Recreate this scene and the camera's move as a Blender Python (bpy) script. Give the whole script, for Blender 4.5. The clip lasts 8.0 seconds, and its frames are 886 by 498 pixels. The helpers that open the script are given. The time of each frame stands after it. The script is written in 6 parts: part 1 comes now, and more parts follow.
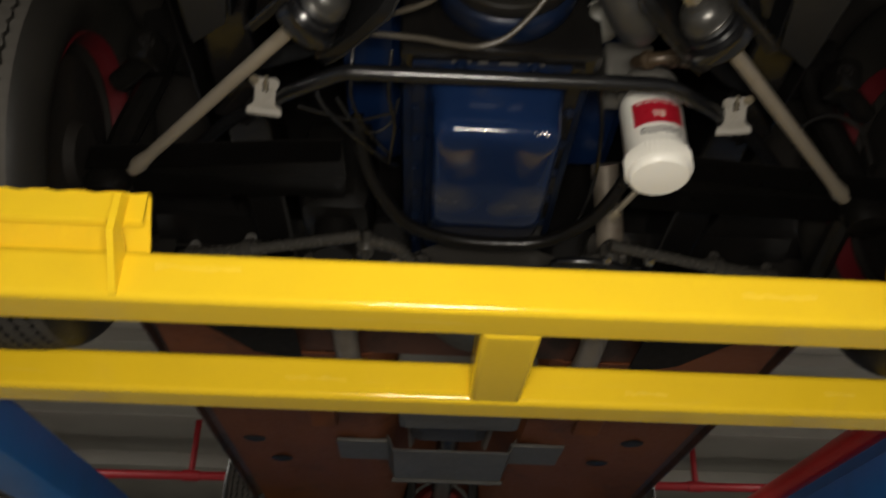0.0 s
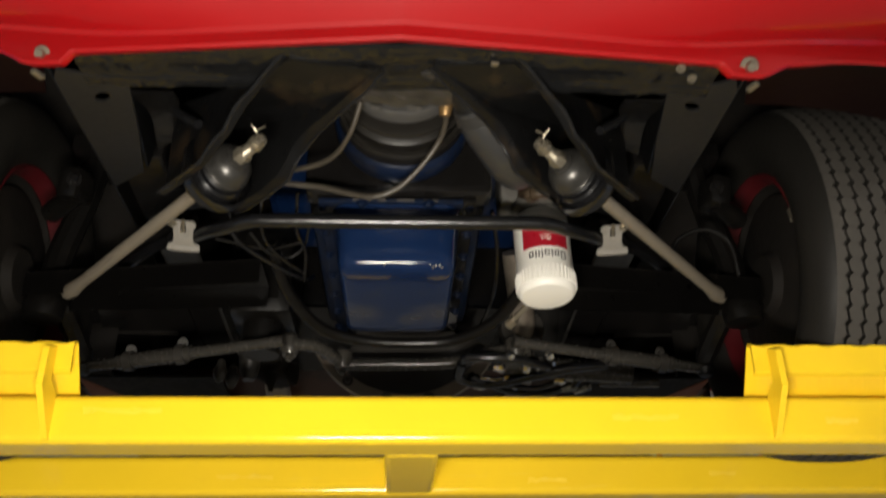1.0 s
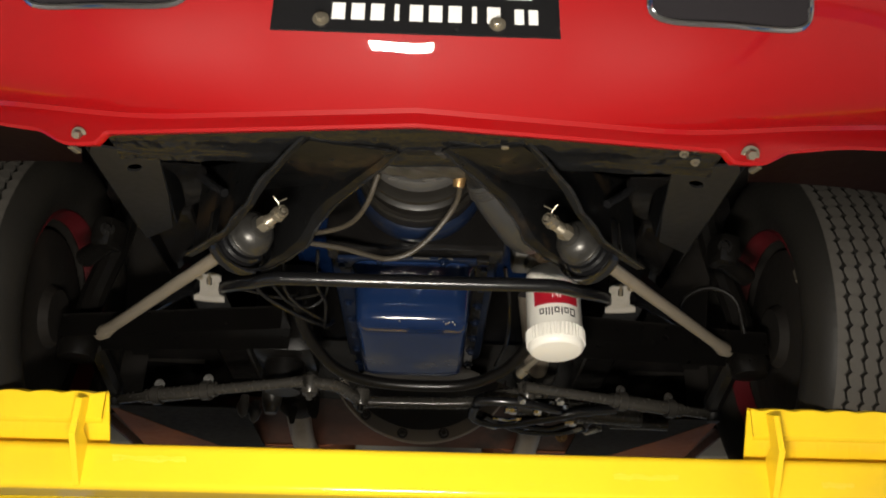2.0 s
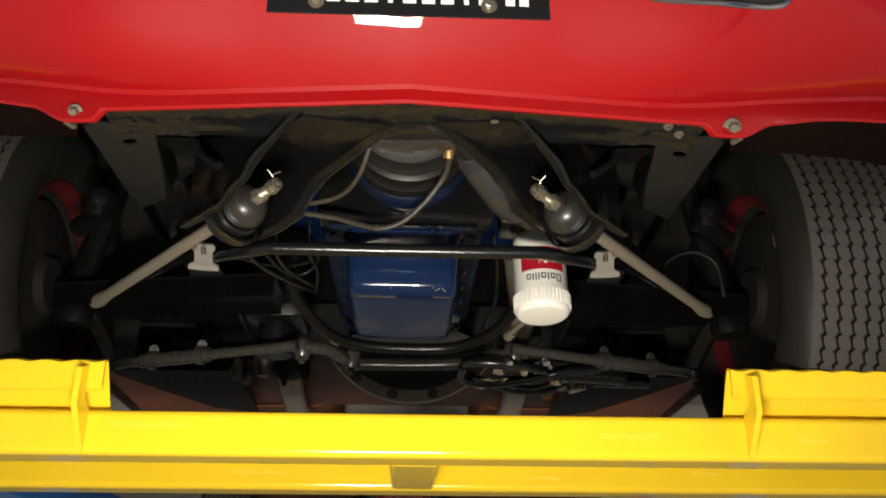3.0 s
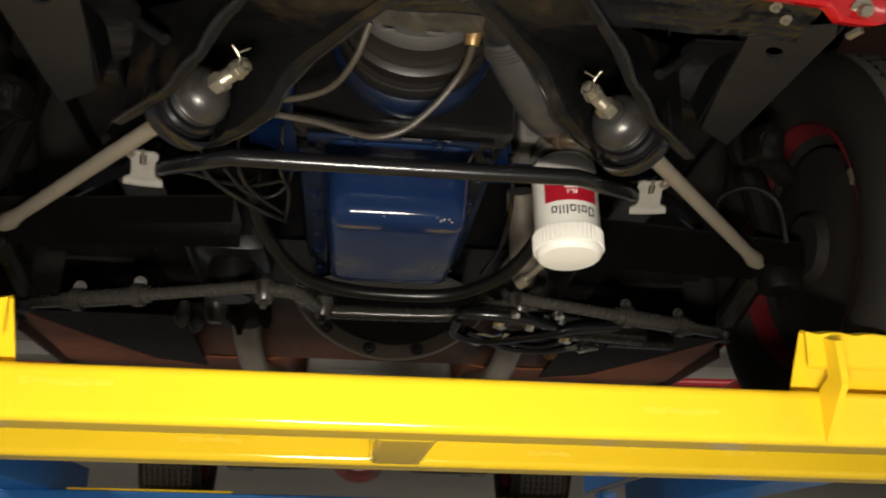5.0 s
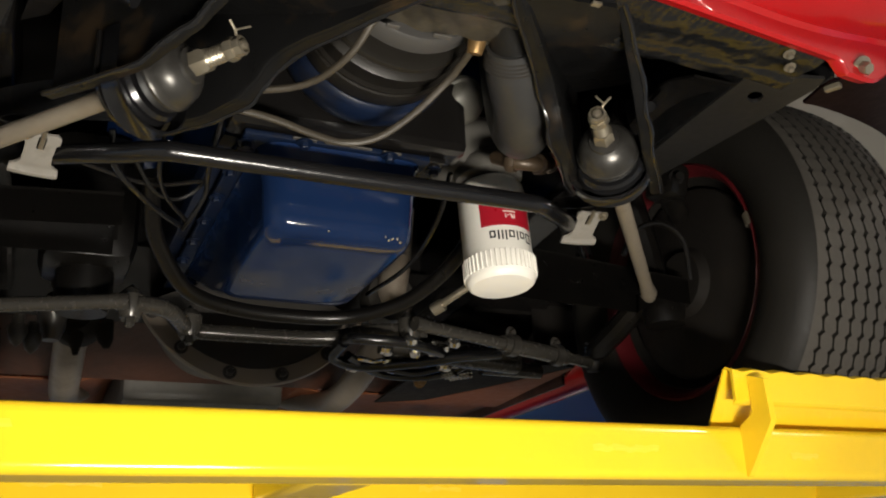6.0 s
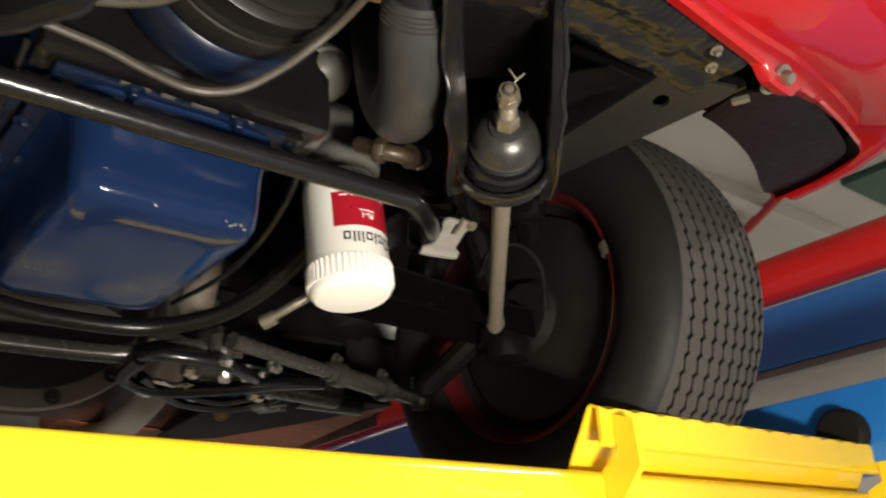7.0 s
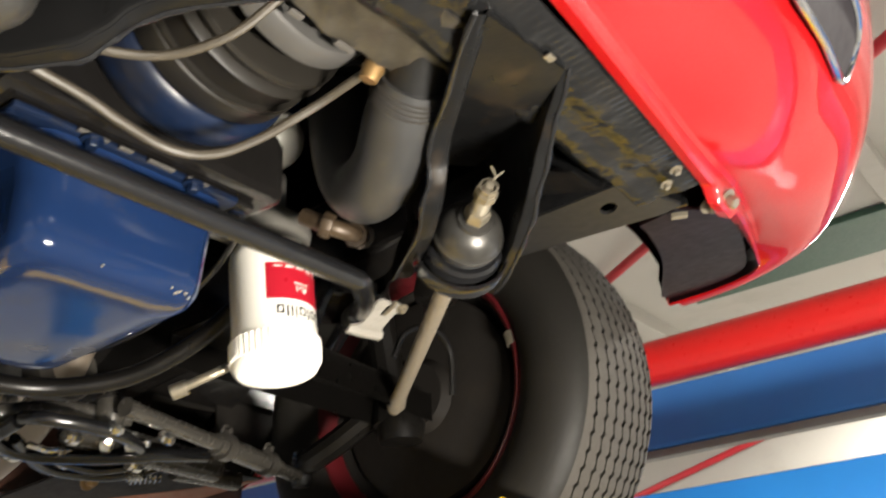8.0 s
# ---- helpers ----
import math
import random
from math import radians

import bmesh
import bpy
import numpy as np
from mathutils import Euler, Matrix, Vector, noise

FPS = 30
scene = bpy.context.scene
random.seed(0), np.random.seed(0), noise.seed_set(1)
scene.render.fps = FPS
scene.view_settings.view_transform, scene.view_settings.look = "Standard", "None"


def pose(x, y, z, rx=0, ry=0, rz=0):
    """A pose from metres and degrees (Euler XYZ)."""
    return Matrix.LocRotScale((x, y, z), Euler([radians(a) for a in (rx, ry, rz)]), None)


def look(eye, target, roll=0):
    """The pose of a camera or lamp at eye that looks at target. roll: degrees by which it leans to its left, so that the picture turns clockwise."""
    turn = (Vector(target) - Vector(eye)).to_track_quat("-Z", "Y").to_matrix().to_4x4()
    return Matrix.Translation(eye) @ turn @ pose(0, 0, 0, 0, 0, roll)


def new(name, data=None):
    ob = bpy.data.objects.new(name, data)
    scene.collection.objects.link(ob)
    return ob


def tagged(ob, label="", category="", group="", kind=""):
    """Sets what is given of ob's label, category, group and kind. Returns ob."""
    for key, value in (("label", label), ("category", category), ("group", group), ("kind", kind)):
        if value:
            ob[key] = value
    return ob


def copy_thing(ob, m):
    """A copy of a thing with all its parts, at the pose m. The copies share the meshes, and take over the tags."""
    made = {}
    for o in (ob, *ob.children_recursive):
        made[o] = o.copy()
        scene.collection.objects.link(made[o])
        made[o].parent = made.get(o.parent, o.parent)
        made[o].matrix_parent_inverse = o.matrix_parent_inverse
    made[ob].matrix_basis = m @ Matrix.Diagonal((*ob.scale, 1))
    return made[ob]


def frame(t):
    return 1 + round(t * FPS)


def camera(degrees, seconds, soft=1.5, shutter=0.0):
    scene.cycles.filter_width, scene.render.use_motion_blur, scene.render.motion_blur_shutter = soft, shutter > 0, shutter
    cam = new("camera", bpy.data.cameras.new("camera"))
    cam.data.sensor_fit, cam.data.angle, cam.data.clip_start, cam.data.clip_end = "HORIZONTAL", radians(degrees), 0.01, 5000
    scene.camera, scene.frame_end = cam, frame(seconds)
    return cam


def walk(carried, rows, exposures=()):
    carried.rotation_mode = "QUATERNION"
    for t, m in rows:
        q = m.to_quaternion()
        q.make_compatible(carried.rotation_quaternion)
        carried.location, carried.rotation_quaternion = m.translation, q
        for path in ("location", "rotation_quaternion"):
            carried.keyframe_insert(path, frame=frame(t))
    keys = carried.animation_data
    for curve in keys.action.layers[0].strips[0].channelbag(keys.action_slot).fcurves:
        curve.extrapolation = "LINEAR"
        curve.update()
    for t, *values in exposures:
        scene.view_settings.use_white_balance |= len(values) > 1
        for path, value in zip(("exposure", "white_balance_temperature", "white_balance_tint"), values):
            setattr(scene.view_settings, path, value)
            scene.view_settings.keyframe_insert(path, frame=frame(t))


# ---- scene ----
cam = camera(51.3, 8.0, soft=1.9, shutter=0.35)
# seconds, eye, target, roll
PATH = [
    (0, (-0.101, 0.0, 1.4), (-0.0632, 1.7738, 2.3232), 1.69),
    (0.2, (-0.0941, -0.061, 1.4313), (0.0232, 1.695, 2.3814), -0.57),
    (0.5, (-0.0255, -0.152, 1.4819), (0.0923, 1.6066, 2.4271), -2.44),
    (0.8, (-0.0055, -0.1969, 1.5042), (0.0464, 1.6075, 2.3653), -0.20),
    (1, (-0.0011, -0.2246, 1.539), (0.0933, 1.5686, 2.4196), -0.80),
    (1.2, (0.0164, -0.2668, 1.5684), (0.0798, 1.5097, 2.4849), -0.36),
    (2.3, (0.0214, -0.3337, 1.6182), (0.0514, 1.489, 2.4409), 1.33),
    (2.5, (0.0131, -0.3406, 1.62), (0.0533, 1.4906, 2.4232), 0.94),
    (3, (0.0043, -0.3711, 1.6228), (0.0785, 1.4761, 2.3858), 0.22),
    (3.2, (0.0039, -0.3751, 1.6168), (0.0889, 1.4697, 2.3847), 0.64),
    (3.5, (-0.0041, -0.3641, 1.6275), (0.0965, 1.4952, 2.3575), 0.79),
    (3.8, (-0.0065, -0.3188, 1.6367), (0.0517, 1.5604, 2.3189), 1.19),
    (4, (-0.0479, -0.2841, 1.6458), (0.0503, 1.6016, 2.305), 0.52),
    (4.2, (-0.0439, -0.2279, 1.657), (0.0615, 1.664, 2.297), 0.12),
    (4.5, (-0.0569, -0.1451, 1.6676), (0.0601, 1.75, 2.296), 1.03),
    (4.7, (-0.051, -0.0962, 1.6829), (0.0634, 1.7904, 2.3368), 2.13),
    (5, (-0.0582, -0.0532, 1.7043), (0.1292, 1.8222, 2.3735), 1.00),
    (5.2, (-0.061, -0.0217, 1.7218), (0.2226, 1.8451, 2.381), 1.00),
    (6.3, (-0.3868, 0.1735, 1.7561), (0.5567, 1.7967, 2.4454), -2.48),
    (6.5, (-0.3875, 0.2201, 1.7491), (0.6255, 1.7968, 2.4477), -1.65),
    (6.8, (-0.3544, 0.2835, 1.773), (0.7767, 1.749, 2.5301), -3.25),
    (7, (-0.3252, 0.3312, 1.7727), (0.8871, 1.7268, 2.5359), -3.89),
    (7.2, (-0.3186, 0.3628, 1.7892), (0.9679, 1.6723, 2.583), -2.53),
    (7.3, (-0.3218, 0.3645, 1.7889), (0.9833, 1.6392, 2.6087), -1.79),
    (7.5, (-0.3465, 0.3845, 1.8037), (1.0332, 1.5437, 2.6714), -1.64),
    (7.6, (-0.3667, 0.3948, 1.8135), (1.049, 1.4957, 2.6988), -2.32),
    (7.8, (-0.3907, 0.4071, 1.8149), (1.0506, 1.4619, 2.7149), -3.28),
    (8, (-0.4166, 0.426, 1.8106), (1.0367, 1.499, 2.6688), -3.56),
]
walk(
    cam,
    [(t, look(eye, target, roll)) for t, eye, target, roll in PATH],
    exposures=[(0.0, -0.6), (0.2, -0.8), (0.5, -0.3), (1.1, -0.1), (2.5, 0.1), (4.0, 0.12), (5.2, 0.05), (6.5, 0.32), (7.0, 0.65), (7.3, 1.05), (7.5, 1.48), (8.0, 1.58)],
)

# ---- world and lights ----
world = bpy.data.worlds.new("world")
scene.world = world
world.use_nodes = True
world.node_tree.nodes["Background"].inputs[0].default_value = (0.5, 0.52, 0.55, 1)
world.node_tree.nodes["Background"].inputs[1].default_value = 0.03


def area_lamp(name, place, watts, sx, sy, colour):
    data = bpy.data.lights.new(name, "AREA")
    data.shape, data.size, data.size_y, data.energy, data.color = "RECTANGLE", sx, sy, watts, colour
    ob = new(name, data)
    ob.location = place
    return ob


# the work light that shines on the underside from in front of the car
TORCH = (-0.07, -0.11, 1.38)
torch = area_lamp("work_light", TORCH, 30, 0.36, 0.09, (1.0, 0.93, 0.82))
torch.rotation_euler = look(TORCH, (0.0, 1.0, 2.1)).to_euler()
# the garage's ceiling lights, unseen; the last two added to brighten the back
LAMPS = ((-5.0, 0.0), (4.4, -2.5), (7.6, 1.2), (-7.4, -4.6), (6.8, -5.6), (-4.6, 7.6), (4.9, 7.6))
for lx, ly in LAMPS:
    area_lamp("ceiling_lamp", (lx, ly, 4.32), 185, 0.3, 1.5, (1.0, 0.95, 0.86))


# ---- materials ----
def tree_of(name):
    m = bpy.data.materials.new(name)
    m.use_nodes = True
    return m, m.node_tree, m.node_tree.nodes["Principled BSDF"]


def painted(name, base, rough=0.4, metal=0.0, coat=0.0, var=0.15, scale=6.0, fine=60.0, bump=0.02, second=None, amount=0.5, edge=0.55, stain_scale=5.0, spec=0.5, relief=0.0007, stretch=(1, 1, 1), dull=0.0, grain=(1, 1, 1)):
    """A surface with large and fine variation, an optional second colour in patches (rust, dust, dirt) and a fine relief."""
    m, nt, b = tree_of(name)
    n, l = nt.nodes, nt.links
    co = n.new("ShaderNodeTexCoord")
    big = n.new("ShaderNodeTexNoise")
    big.inputs["Scale"].default_value, big.inputs["Detail"].default_value = scale, 5
    small = n.new("ShaderNodeTexNoise")
    small.inputs["Scale"].default_value, small.inputs["Detail"].default_value = fine, 4
    l.new(co.outputs["Object"], big.inputs["Vector"])
    draw = n.new("ShaderNodeMapping")
    draw.inputs["Scale"].default_value = grain
    l.new(co.outputs["Object"], draw.inputs["Vector"])
    l.new(draw.outputs[0], small.inputs["Vector"])
    mix = n.new("ShaderNodeMix")
    mix.data_type = "RGBA"
    mix.inputs[6].default_value = (*[c * (1 - var) for c in base], 1)
    mix.inputs[7].default_value = (*[min(1, c * (1 + var)) for c in base], 1)
    l.new(big.outputs["Fac"], mix.inputs[0])
    colour = mix.outputs[2]
    if second:
        blot = n.new("ShaderNodeTexNoise")
        blot.inputs["Scale"].default_value, blot.inputs["Detail"].default_value, blot.inputs["Roughness"].default_value = stain_scale, 8, 0.65
        warp = n.new("ShaderNodeMapping")
        warp.inputs["Scale"].default_value = stretch
        l.new(co.outputs["Object"], warp.inputs["Vector"])
        l.new(warp.outputs[0], blot.inputs["Vector"])
        ramp = n.new("ShaderNodeMapRange")
        ramp.inputs[1].default_value, ramp.inputs[2].default_value = edge, edge + 0.12
        ramp.inputs[4].default_value = amount
        l.new(blot.outputs["Fac"], ramp.inputs[0])
        two = n.new("ShaderNodeMix")
        two.data_type = "RGBA"
        l.new(ramp.outputs[0], two.inputs[0])
        l.new(colour, two.inputs[6])
        two.inputs[7].default_value = (*second, 1)
        colour = two.outputs[2]
    l.new(colour, b.inputs["Base Color"])
    rr = n.new("ShaderNodeMapRange")
    rr.inputs[3].default_value, rr.inputs[4].default_value = max(0.02, rough * 0.75), min(1, rough * 1.25)
    l.new(small.outputs["Fac"], rr.inputs[0])
    rough_out = rr.outputs[0]
    if second and dull:
        more = n.new("ShaderNodeMath")
        more.operation, more.use_clamp = "MULTIPLY_ADD", True
        more.inputs[1].default_value = dull
        l.new(ramp.outputs[0], more.inputs[0])
        l.new(rr.outputs[0], more.inputs[2])
        rough_out = more.outputs[0]
    l.new(rough_out, b.inputs["Roughness"])
    b.inputs["Metallic"].default_value = metal
    b.inputs["Specular IOR Level"].default_value = spec
    if coat:
        b.inputs["Coat Weight"].default_value, b.inputs["Coat Roughness"].default_value = coat, 0.025
    if bump:
        bp = n.new("ShaderNodeBump")
        bp.inputs["Strength"].default_value, bp.inputs["Distance"].default_value = min(1, bump * 10), relief
        l.new(small.outputs["Fac"], bp.inputs["Height"])
        l.new(bp.outputs["Normal"], b.inputs["Normal"])
    return m


RED = painted("red_body_paint", (0.27, 0.003, 0.0042), 0.5, coat=0.75, var=0.05, fine=350, bump=0.0, spec=0.12)
YELLOW = painted("yellow_lift_paint", (0.84, 0.56, 0.02), 0.14, var=0.06, scale=9, fine=90, bump=0.01, second=(0.9, 0.64, 0.14), amount=0.35, edge=0.62, stain_scale=7, stretch=(0.6, 5, 9), dull=0.12)
SCUFFGLINT = painted("pale_scuff_glint_paint", (0.86, 0.585, 0.05), 0.3, var=0.2, scale=60, fine=120, bump=0.02, second=(0.84, 0.56, 0.02), amount=1.0, edge=0.42, stain_scale=30, stretch=(0.5, 5, 9))
BLUE = painted("blue_lift_paint", (0.018, 0.16, 0.48), 0.36, var=0.1, scale=7, fine=120, bump=0.01, second=(0.03, 0.12, 0.3), amount=0.35)
ENGINE = painted("dark_blue_engine_enamel", (0.0042, 0.0145, 0.052), 0.14, var=0.2, scale=9, fine=45, bump=0.012, second=(0.03, 0.029, 0.031), amount=0.45, edge=0.63, stain_scale=8, dull=0.35, spec=0.27)
PAN = painted("dark_blue_pan_enamel", (0.0055, 0.0145, 0.047), 0.11, var=0.2, scale=9, fine=45, bump=0.012, second=(0.026, 0.027, 0.031), amount=0.5, edge=0.58, stain_scale=9, dull=0.4, spec=0.3)


def smudge(m, places, colour, rough):
    """Grimy marks on a painted surface, their grey sheen put into the colour: soft ragged patches at the given places
    (x, y, z, radius).
    """
    nt = m.node_tree
    n, l = nt.nodes, nt.links
    b = n["Principled BSDF"]
    co = n.new("ShaderNodeTexCoord")
    grit = n.new("ShaderNodeTexNoise")
    grit.inputs["Scale"].default_value, grit.inputs["Detail"].default_value = 26, 6
    l.new(co.outputs["Object"], grit.inputs["Vector"])
    for x, y, z, r in places:
        away = n.new("ShaderNodeVectorMath")
        away.operation = "DISTANCE"
        away.inputs[1].default_value = (x, y, z)
        l.new(co.outputs["Object"], away.inputs[0])
        fade = n.new("ShaderNodeMapRange")
        fade.inputs[1].default_value, fade.inputs[2].default_value, fade.inputs[3].default_value, fade.inputs[4].default_value = r * 0.3, r, 1.0, 0.0
        l.new(away.outputs["Value"], fade.inputs[0])
        ragged = n.new("ShaderNodeMath")
        ragged.operation, ragged.use_clamp = "MULTIPLY", True
        l.new(fade.outputs[0], ragged.inputs[0])
        l.new(grit.outputs["Fac"], ragged.inputs[1])
        for socket, value in (("Base Color", (*colour, 1)), ("Roughness", rough)):
            mix = n.new("ShaderNodeMix")
            mix.data_type = "RGBA" if socket == "Base Color" else "FLOAT"
            ins = (6, 7, 2) if socket == "Base Color" else (2, 3, 0)
            old = b.inputs[socket].links[0].from_socket
            l.new(ragged.outputs[0], mix.inputs[0])
            l.new(old, mix.inputs[ins[0]])
            mix.inputs[ins[1]].default_value = value
            l.new(mix.outputs[ins[2]], b.inputs[socket])


smudge(PAN, ((-0.068, 1.245, 2.138, 0.05), (0.058, 1.245, 2.138, 0.05), (0.02, 1.27, 2.137, 0.03)), (0.06, 0.057, 0.053), 0.45)
# the engine's blue, darkened for parts that lie in shade, with grime over it
DARKBLUE = painted("shaded_grimy_blue_enamel", (0.003, 0.0075, 0.022), 0.34, var=0.3, scale=16, fine=60, bump=0.06, second=(0.008, 0.008, 0.009), amount=0.6, edge=0.5, stain_scale=20, spec=0.28)
DARKIRON = painted("oily_dark_iron", (0.034, 0.031, 0.027), 0.34, metal=0.2, var=0.3, scale=20, fine=110, bump=0.03, second=(0.013, 0.011, 0.009), amount=0.5)
BLACK = painted("satin_black_chassis_paint", (0.0058, 0.0053, 0.005), 0.22, var=0.35, scale=14, fine=40, bump=0.05, second=(0.013, 0.0105, 0.0085), amount=0.4, edge=0.57, stain_scale=16, spec=0.5, relief=0.002)
UNDERCOAT = painted("black_undercoat", (0.0072, 0.0073, 0.0076), 0.18, var=0.3, scale=18, fine=48, bump=0.06, second=(0.0115, 0.01, 0.0085), amount=0.5, edge=0.52, stain_scale=24, spec=0.27, relief=0.003, dull=0.1)
RUSTY = painted("black_undercoat_with_rust", (0.0052, 0.0052, 0.0053), 0.3, var=0.4, scale=18, fine=60, bump=0.04, second=(0.034, 0.0215, 0.0105), amount=0.6, edge=0.54, stain_scale=11, spec=0.16, relief=0.0015, dull=0.2)
OILY = painted("oily_black_iron", (0.0042, 0.0038, 0.0034), 0.3, var=0.35, scale=16, fine=70, bump=0.05, second=(0.009, 0.0075, 0.006), amount=0.5, edge=0.56, stain_scale=14, spec=0.25)
BAR = painted("gloss_black_bar_paint", (0.006, 0.006, 0.0065), 0.22, var=0.25, fine=110, bump=0.05, second=(0.05, 0.045, 0.04), amount=0.35, edge=0.66, stain_scale=40)
ROD = painted("dull_beige_steel", (0.17, 0.145, 0.11), 0.5, metal=0.2, var=0.2, scale=12, fine=150, bump=0.03, second=(0.09, 0.07, 0.045), amount=0.5)
ZINC = painted("zinc_plated_steel", (0.26, 0.23, 0.175), 0.32, metal=0.75, var=0.35, scale=60, fine=180, bump=0.08)
LINKAGE = painted("satin_dark_steel", (0.04, 0.037, 0.032), 0.26, metal=0.25, var=0.2, scale=9, fine=120, bump=0.0, second=(0.016, 0.014, 0.012), amount=0.5, edge=0.56, stain_scale=9)
BRIGHT = painted("bright_plated_steel", (0.6, 0.58, 0.53), 0.16, metal=0.95, var=0.35, scale=60, fine=120, bump=0.05)
CLAMP = painted("bare_aluminium", (0.24, 0.225, 0.2), 0.5, metal=0.2, var=0.2, scale=30, fine=120, bump=0.04, second=(0.14, 0.13, 0.11), amount=0.5, edge=0.52, stain_scale=30)
WASHER = painted("dull_steel_washer", (0.05, 0.048, 0.044), 0.34, metal=0.6, var=0.35, scale=24, fine=100, bump=0.03, second=(0.022, 0.02, 0.018), amount=0.5, edge=0.5, stain_scale=30)
RUBBER = painted("grey_black_tyre_rubber", (0.0105, 0.0096, 0.0082), 0.55, var=0.25, scale=6, fine=160, bump=0.04, second=(0.0175, 0.0155, 0.0125), amount=0.5, edge=0.52, spec=0.18)
TREAD = painted("dusty_tread_rubber", (0.043, 0.039, 0.0335), 0.75, var=0.2, scale=12, fine=160, bump=0.06, second=(0.06, 0.0545, 0.0465), amount=0.5, spec=0.25)
HOSE = painted("dull_rubber_hose", (0.022, 0.022, 0.022), 0.42, var=0.2, scale=25, fine=140, bump=0.02, second=(0.038, 0.035, 0.03), amount=0.5, edge=0.52, stain_scale=18)
BLACKHOSE = painted("black_rubber_hose", (0.006, 0.006, 0.006), 0.5, var=0.25, scale=25, fine=120, bump=0.05, spec=0.3)
TANHOSE = painted("tan_overflow_hose", (0.04, 0.033, 0.023), 0.5, var=0.35, scale=30, fine=160, bump=0.04, second=(0.018, 0.015, 0.011), amount=0.6, edge=0.5, stain_scale=30)
RIM = painted("dark_red_wheel_paint", (0.056, 0.0032, 0.005), 0.5, var=0.2, scale=9, fine=90, bump=0.02, second=(0.02, 0.0045, 0.004), amount=0.5, spec=0.3)
# dusty brake iron; also stands for shade inside the rims and on the sill ends
DRUM = painted("dusty_black_iron_and_shade", (0.0085, 0.0072, 0.006), 0.75, var=0.3, scale=9, fine=70, bump=0.08, second=(0.015, 0.0115, 0.0085), amount=0.5, spec=0.15)
OXIDE = painted("red_oxide_floor_primer", (0.15, 0.049, 0.019), 0.55, var=0.25, scale=5, fine=60, bump=0.06, second=(0.06, 0.025, 0.014), amount=0.65, stain_scale=4, relief=0.002, spec=0.15)
IRON = painted("grey_cast_metal", (0.1, 0.095, 0.085), 0.5, metal=0.2, var=0.25, scale=12, fine=60, bump=0.12, second=(0.04, 0.034, 0.027), amount=0.5)
PULLEY = painted("dull_grey_pulley", (0.052, 0.05, 0.0475), 0.48, metal=0.15, var=0.15, scale=14, fine=90, bump=0.03, second=(0.034, 0.032, 0.028), amount=0.5)
GROOVE = painted("brown_black_belt_rubber", (0.0052, 0.0045, 0.0038), 0.5, var=0.25, scale=20, fine=90, bump=0.05, spec=0.2)
BELT = painted("brown_grey_worn_pulley", (0.0105, 0.0093, 0.0076), 0.42, var=0.25, scale=20, fine=90, bump=0.04, second=(0.006, 0.0053, 0.0045), amount=0.5, spec=0.3)
DUSTY = painted("dusty_worn_undercoat", (0.03, 0.0265, 0.021), 0.42, var=0.3, scale=22, fine=70, bump=0.06, second=(0.012, 0.0105, 0.0088), amount=0.6, edge=0.5, stain_scale=26, relief=0.0015)
GASKET = painted("pale_grey_gasket", (0.055, 0.051, 0.046), 0.6, var=0.25, scale=60, fine=160, bump=0.05)
CASTING = painted("pale_dull_casting", (0.12, 0.116, 0.1), 0.5, metal=0.15, var=0.2, scale=24, fine=90, bump=0.06, second=(0.06, 0.056, 0.046), amount=0.6, edge=0.48, stain_scale=30)
PLATE = painted("satin_black_plate", (0.0115, 0.0112, 0.011), 0.42, var=0.3, scale=8, fine=90, bump=0.02, second=(0.017, 0.0145, 0.0115), amount=0.5, edge=0.56, stain_scale=9, spec=0.3)
# red-oxide primer with grime, darkened further in place of the shade under the car
SHADEDPRIMER = painted("shaded_grimy_primer", (0.055, 0.022, 0.0135), 0.45, var=0.4, scale=7, fine=50, bump=0.08, second=(0.009, 0.007, 0.0058), amount=0.8, edge=0.48, stain_scale=6, relief=0.002)
EXHAUST = painted("dull_exhaust_steel", (0.2, 0.17, 0.135), 0.45, metal=0.3, var=0.25, scale=10, fine=80, bump=0.04, second=(0.08, 0.058, 0.04), amount=0.6)
WHITE = painted("white_filter_enamel", (0.74, 0.715, 0.65), 0.32, var=0.03, fine=120, bump=0.004)
LABELRED = painted("red_printed_label", (0.3, 0.008, 0.018), 0.3, var=0.04, fine=120, bump=0.0)
INK = painted("black_ink", (0.01, 0.01, 0.011), 0.8, var=0.05, bump=0.0, spec=0.1)
CHROME = painted("chrome", (0.6, 0.61, 0.63), 0.12, metal=1.0, var=0.03, bump=0.0)
PLATEBLACK = painted("black_plate_enamel", (0.008, 0.008, 0.009), 0.25, var=0.1, bump=0.0)
PLATEWHITE = painted("white_plate_letters", (0.75, 0.75, 0.73), 0.35, var=0.04, bump=0.0)
BRASS = painted("dull_brass_fitting", (0.26, 0.16, 0.065), 0.4, metal=0.7, var=0.25, scale=40, fine=90, bump=0.05)
SHOCKRED = painted("red_shock_paint", (0.24, 0.016, 0.01), 0.35, var=0.25, scale=14, fine=80, bump=0.02, second=(0.03, 0.012, 0.01), amount=0.8, edge=0.5, stain_scale=16)
LENS = painted("dark_lamp_lens", (0.02, 0.018, 0.02), 0.6, var=0.1, bump=0.0, spec=0.05)
RUSTPIPE = painted("rust_brown_pipe", (0.05, 0.034, 0.02), 0.4, metal=0.3, var=0.35, scale=24, fine=90, bump=0.08, second=(0.012, 0.009, 0.007), amount=0.7, edge=0.5, stain_scale=20)
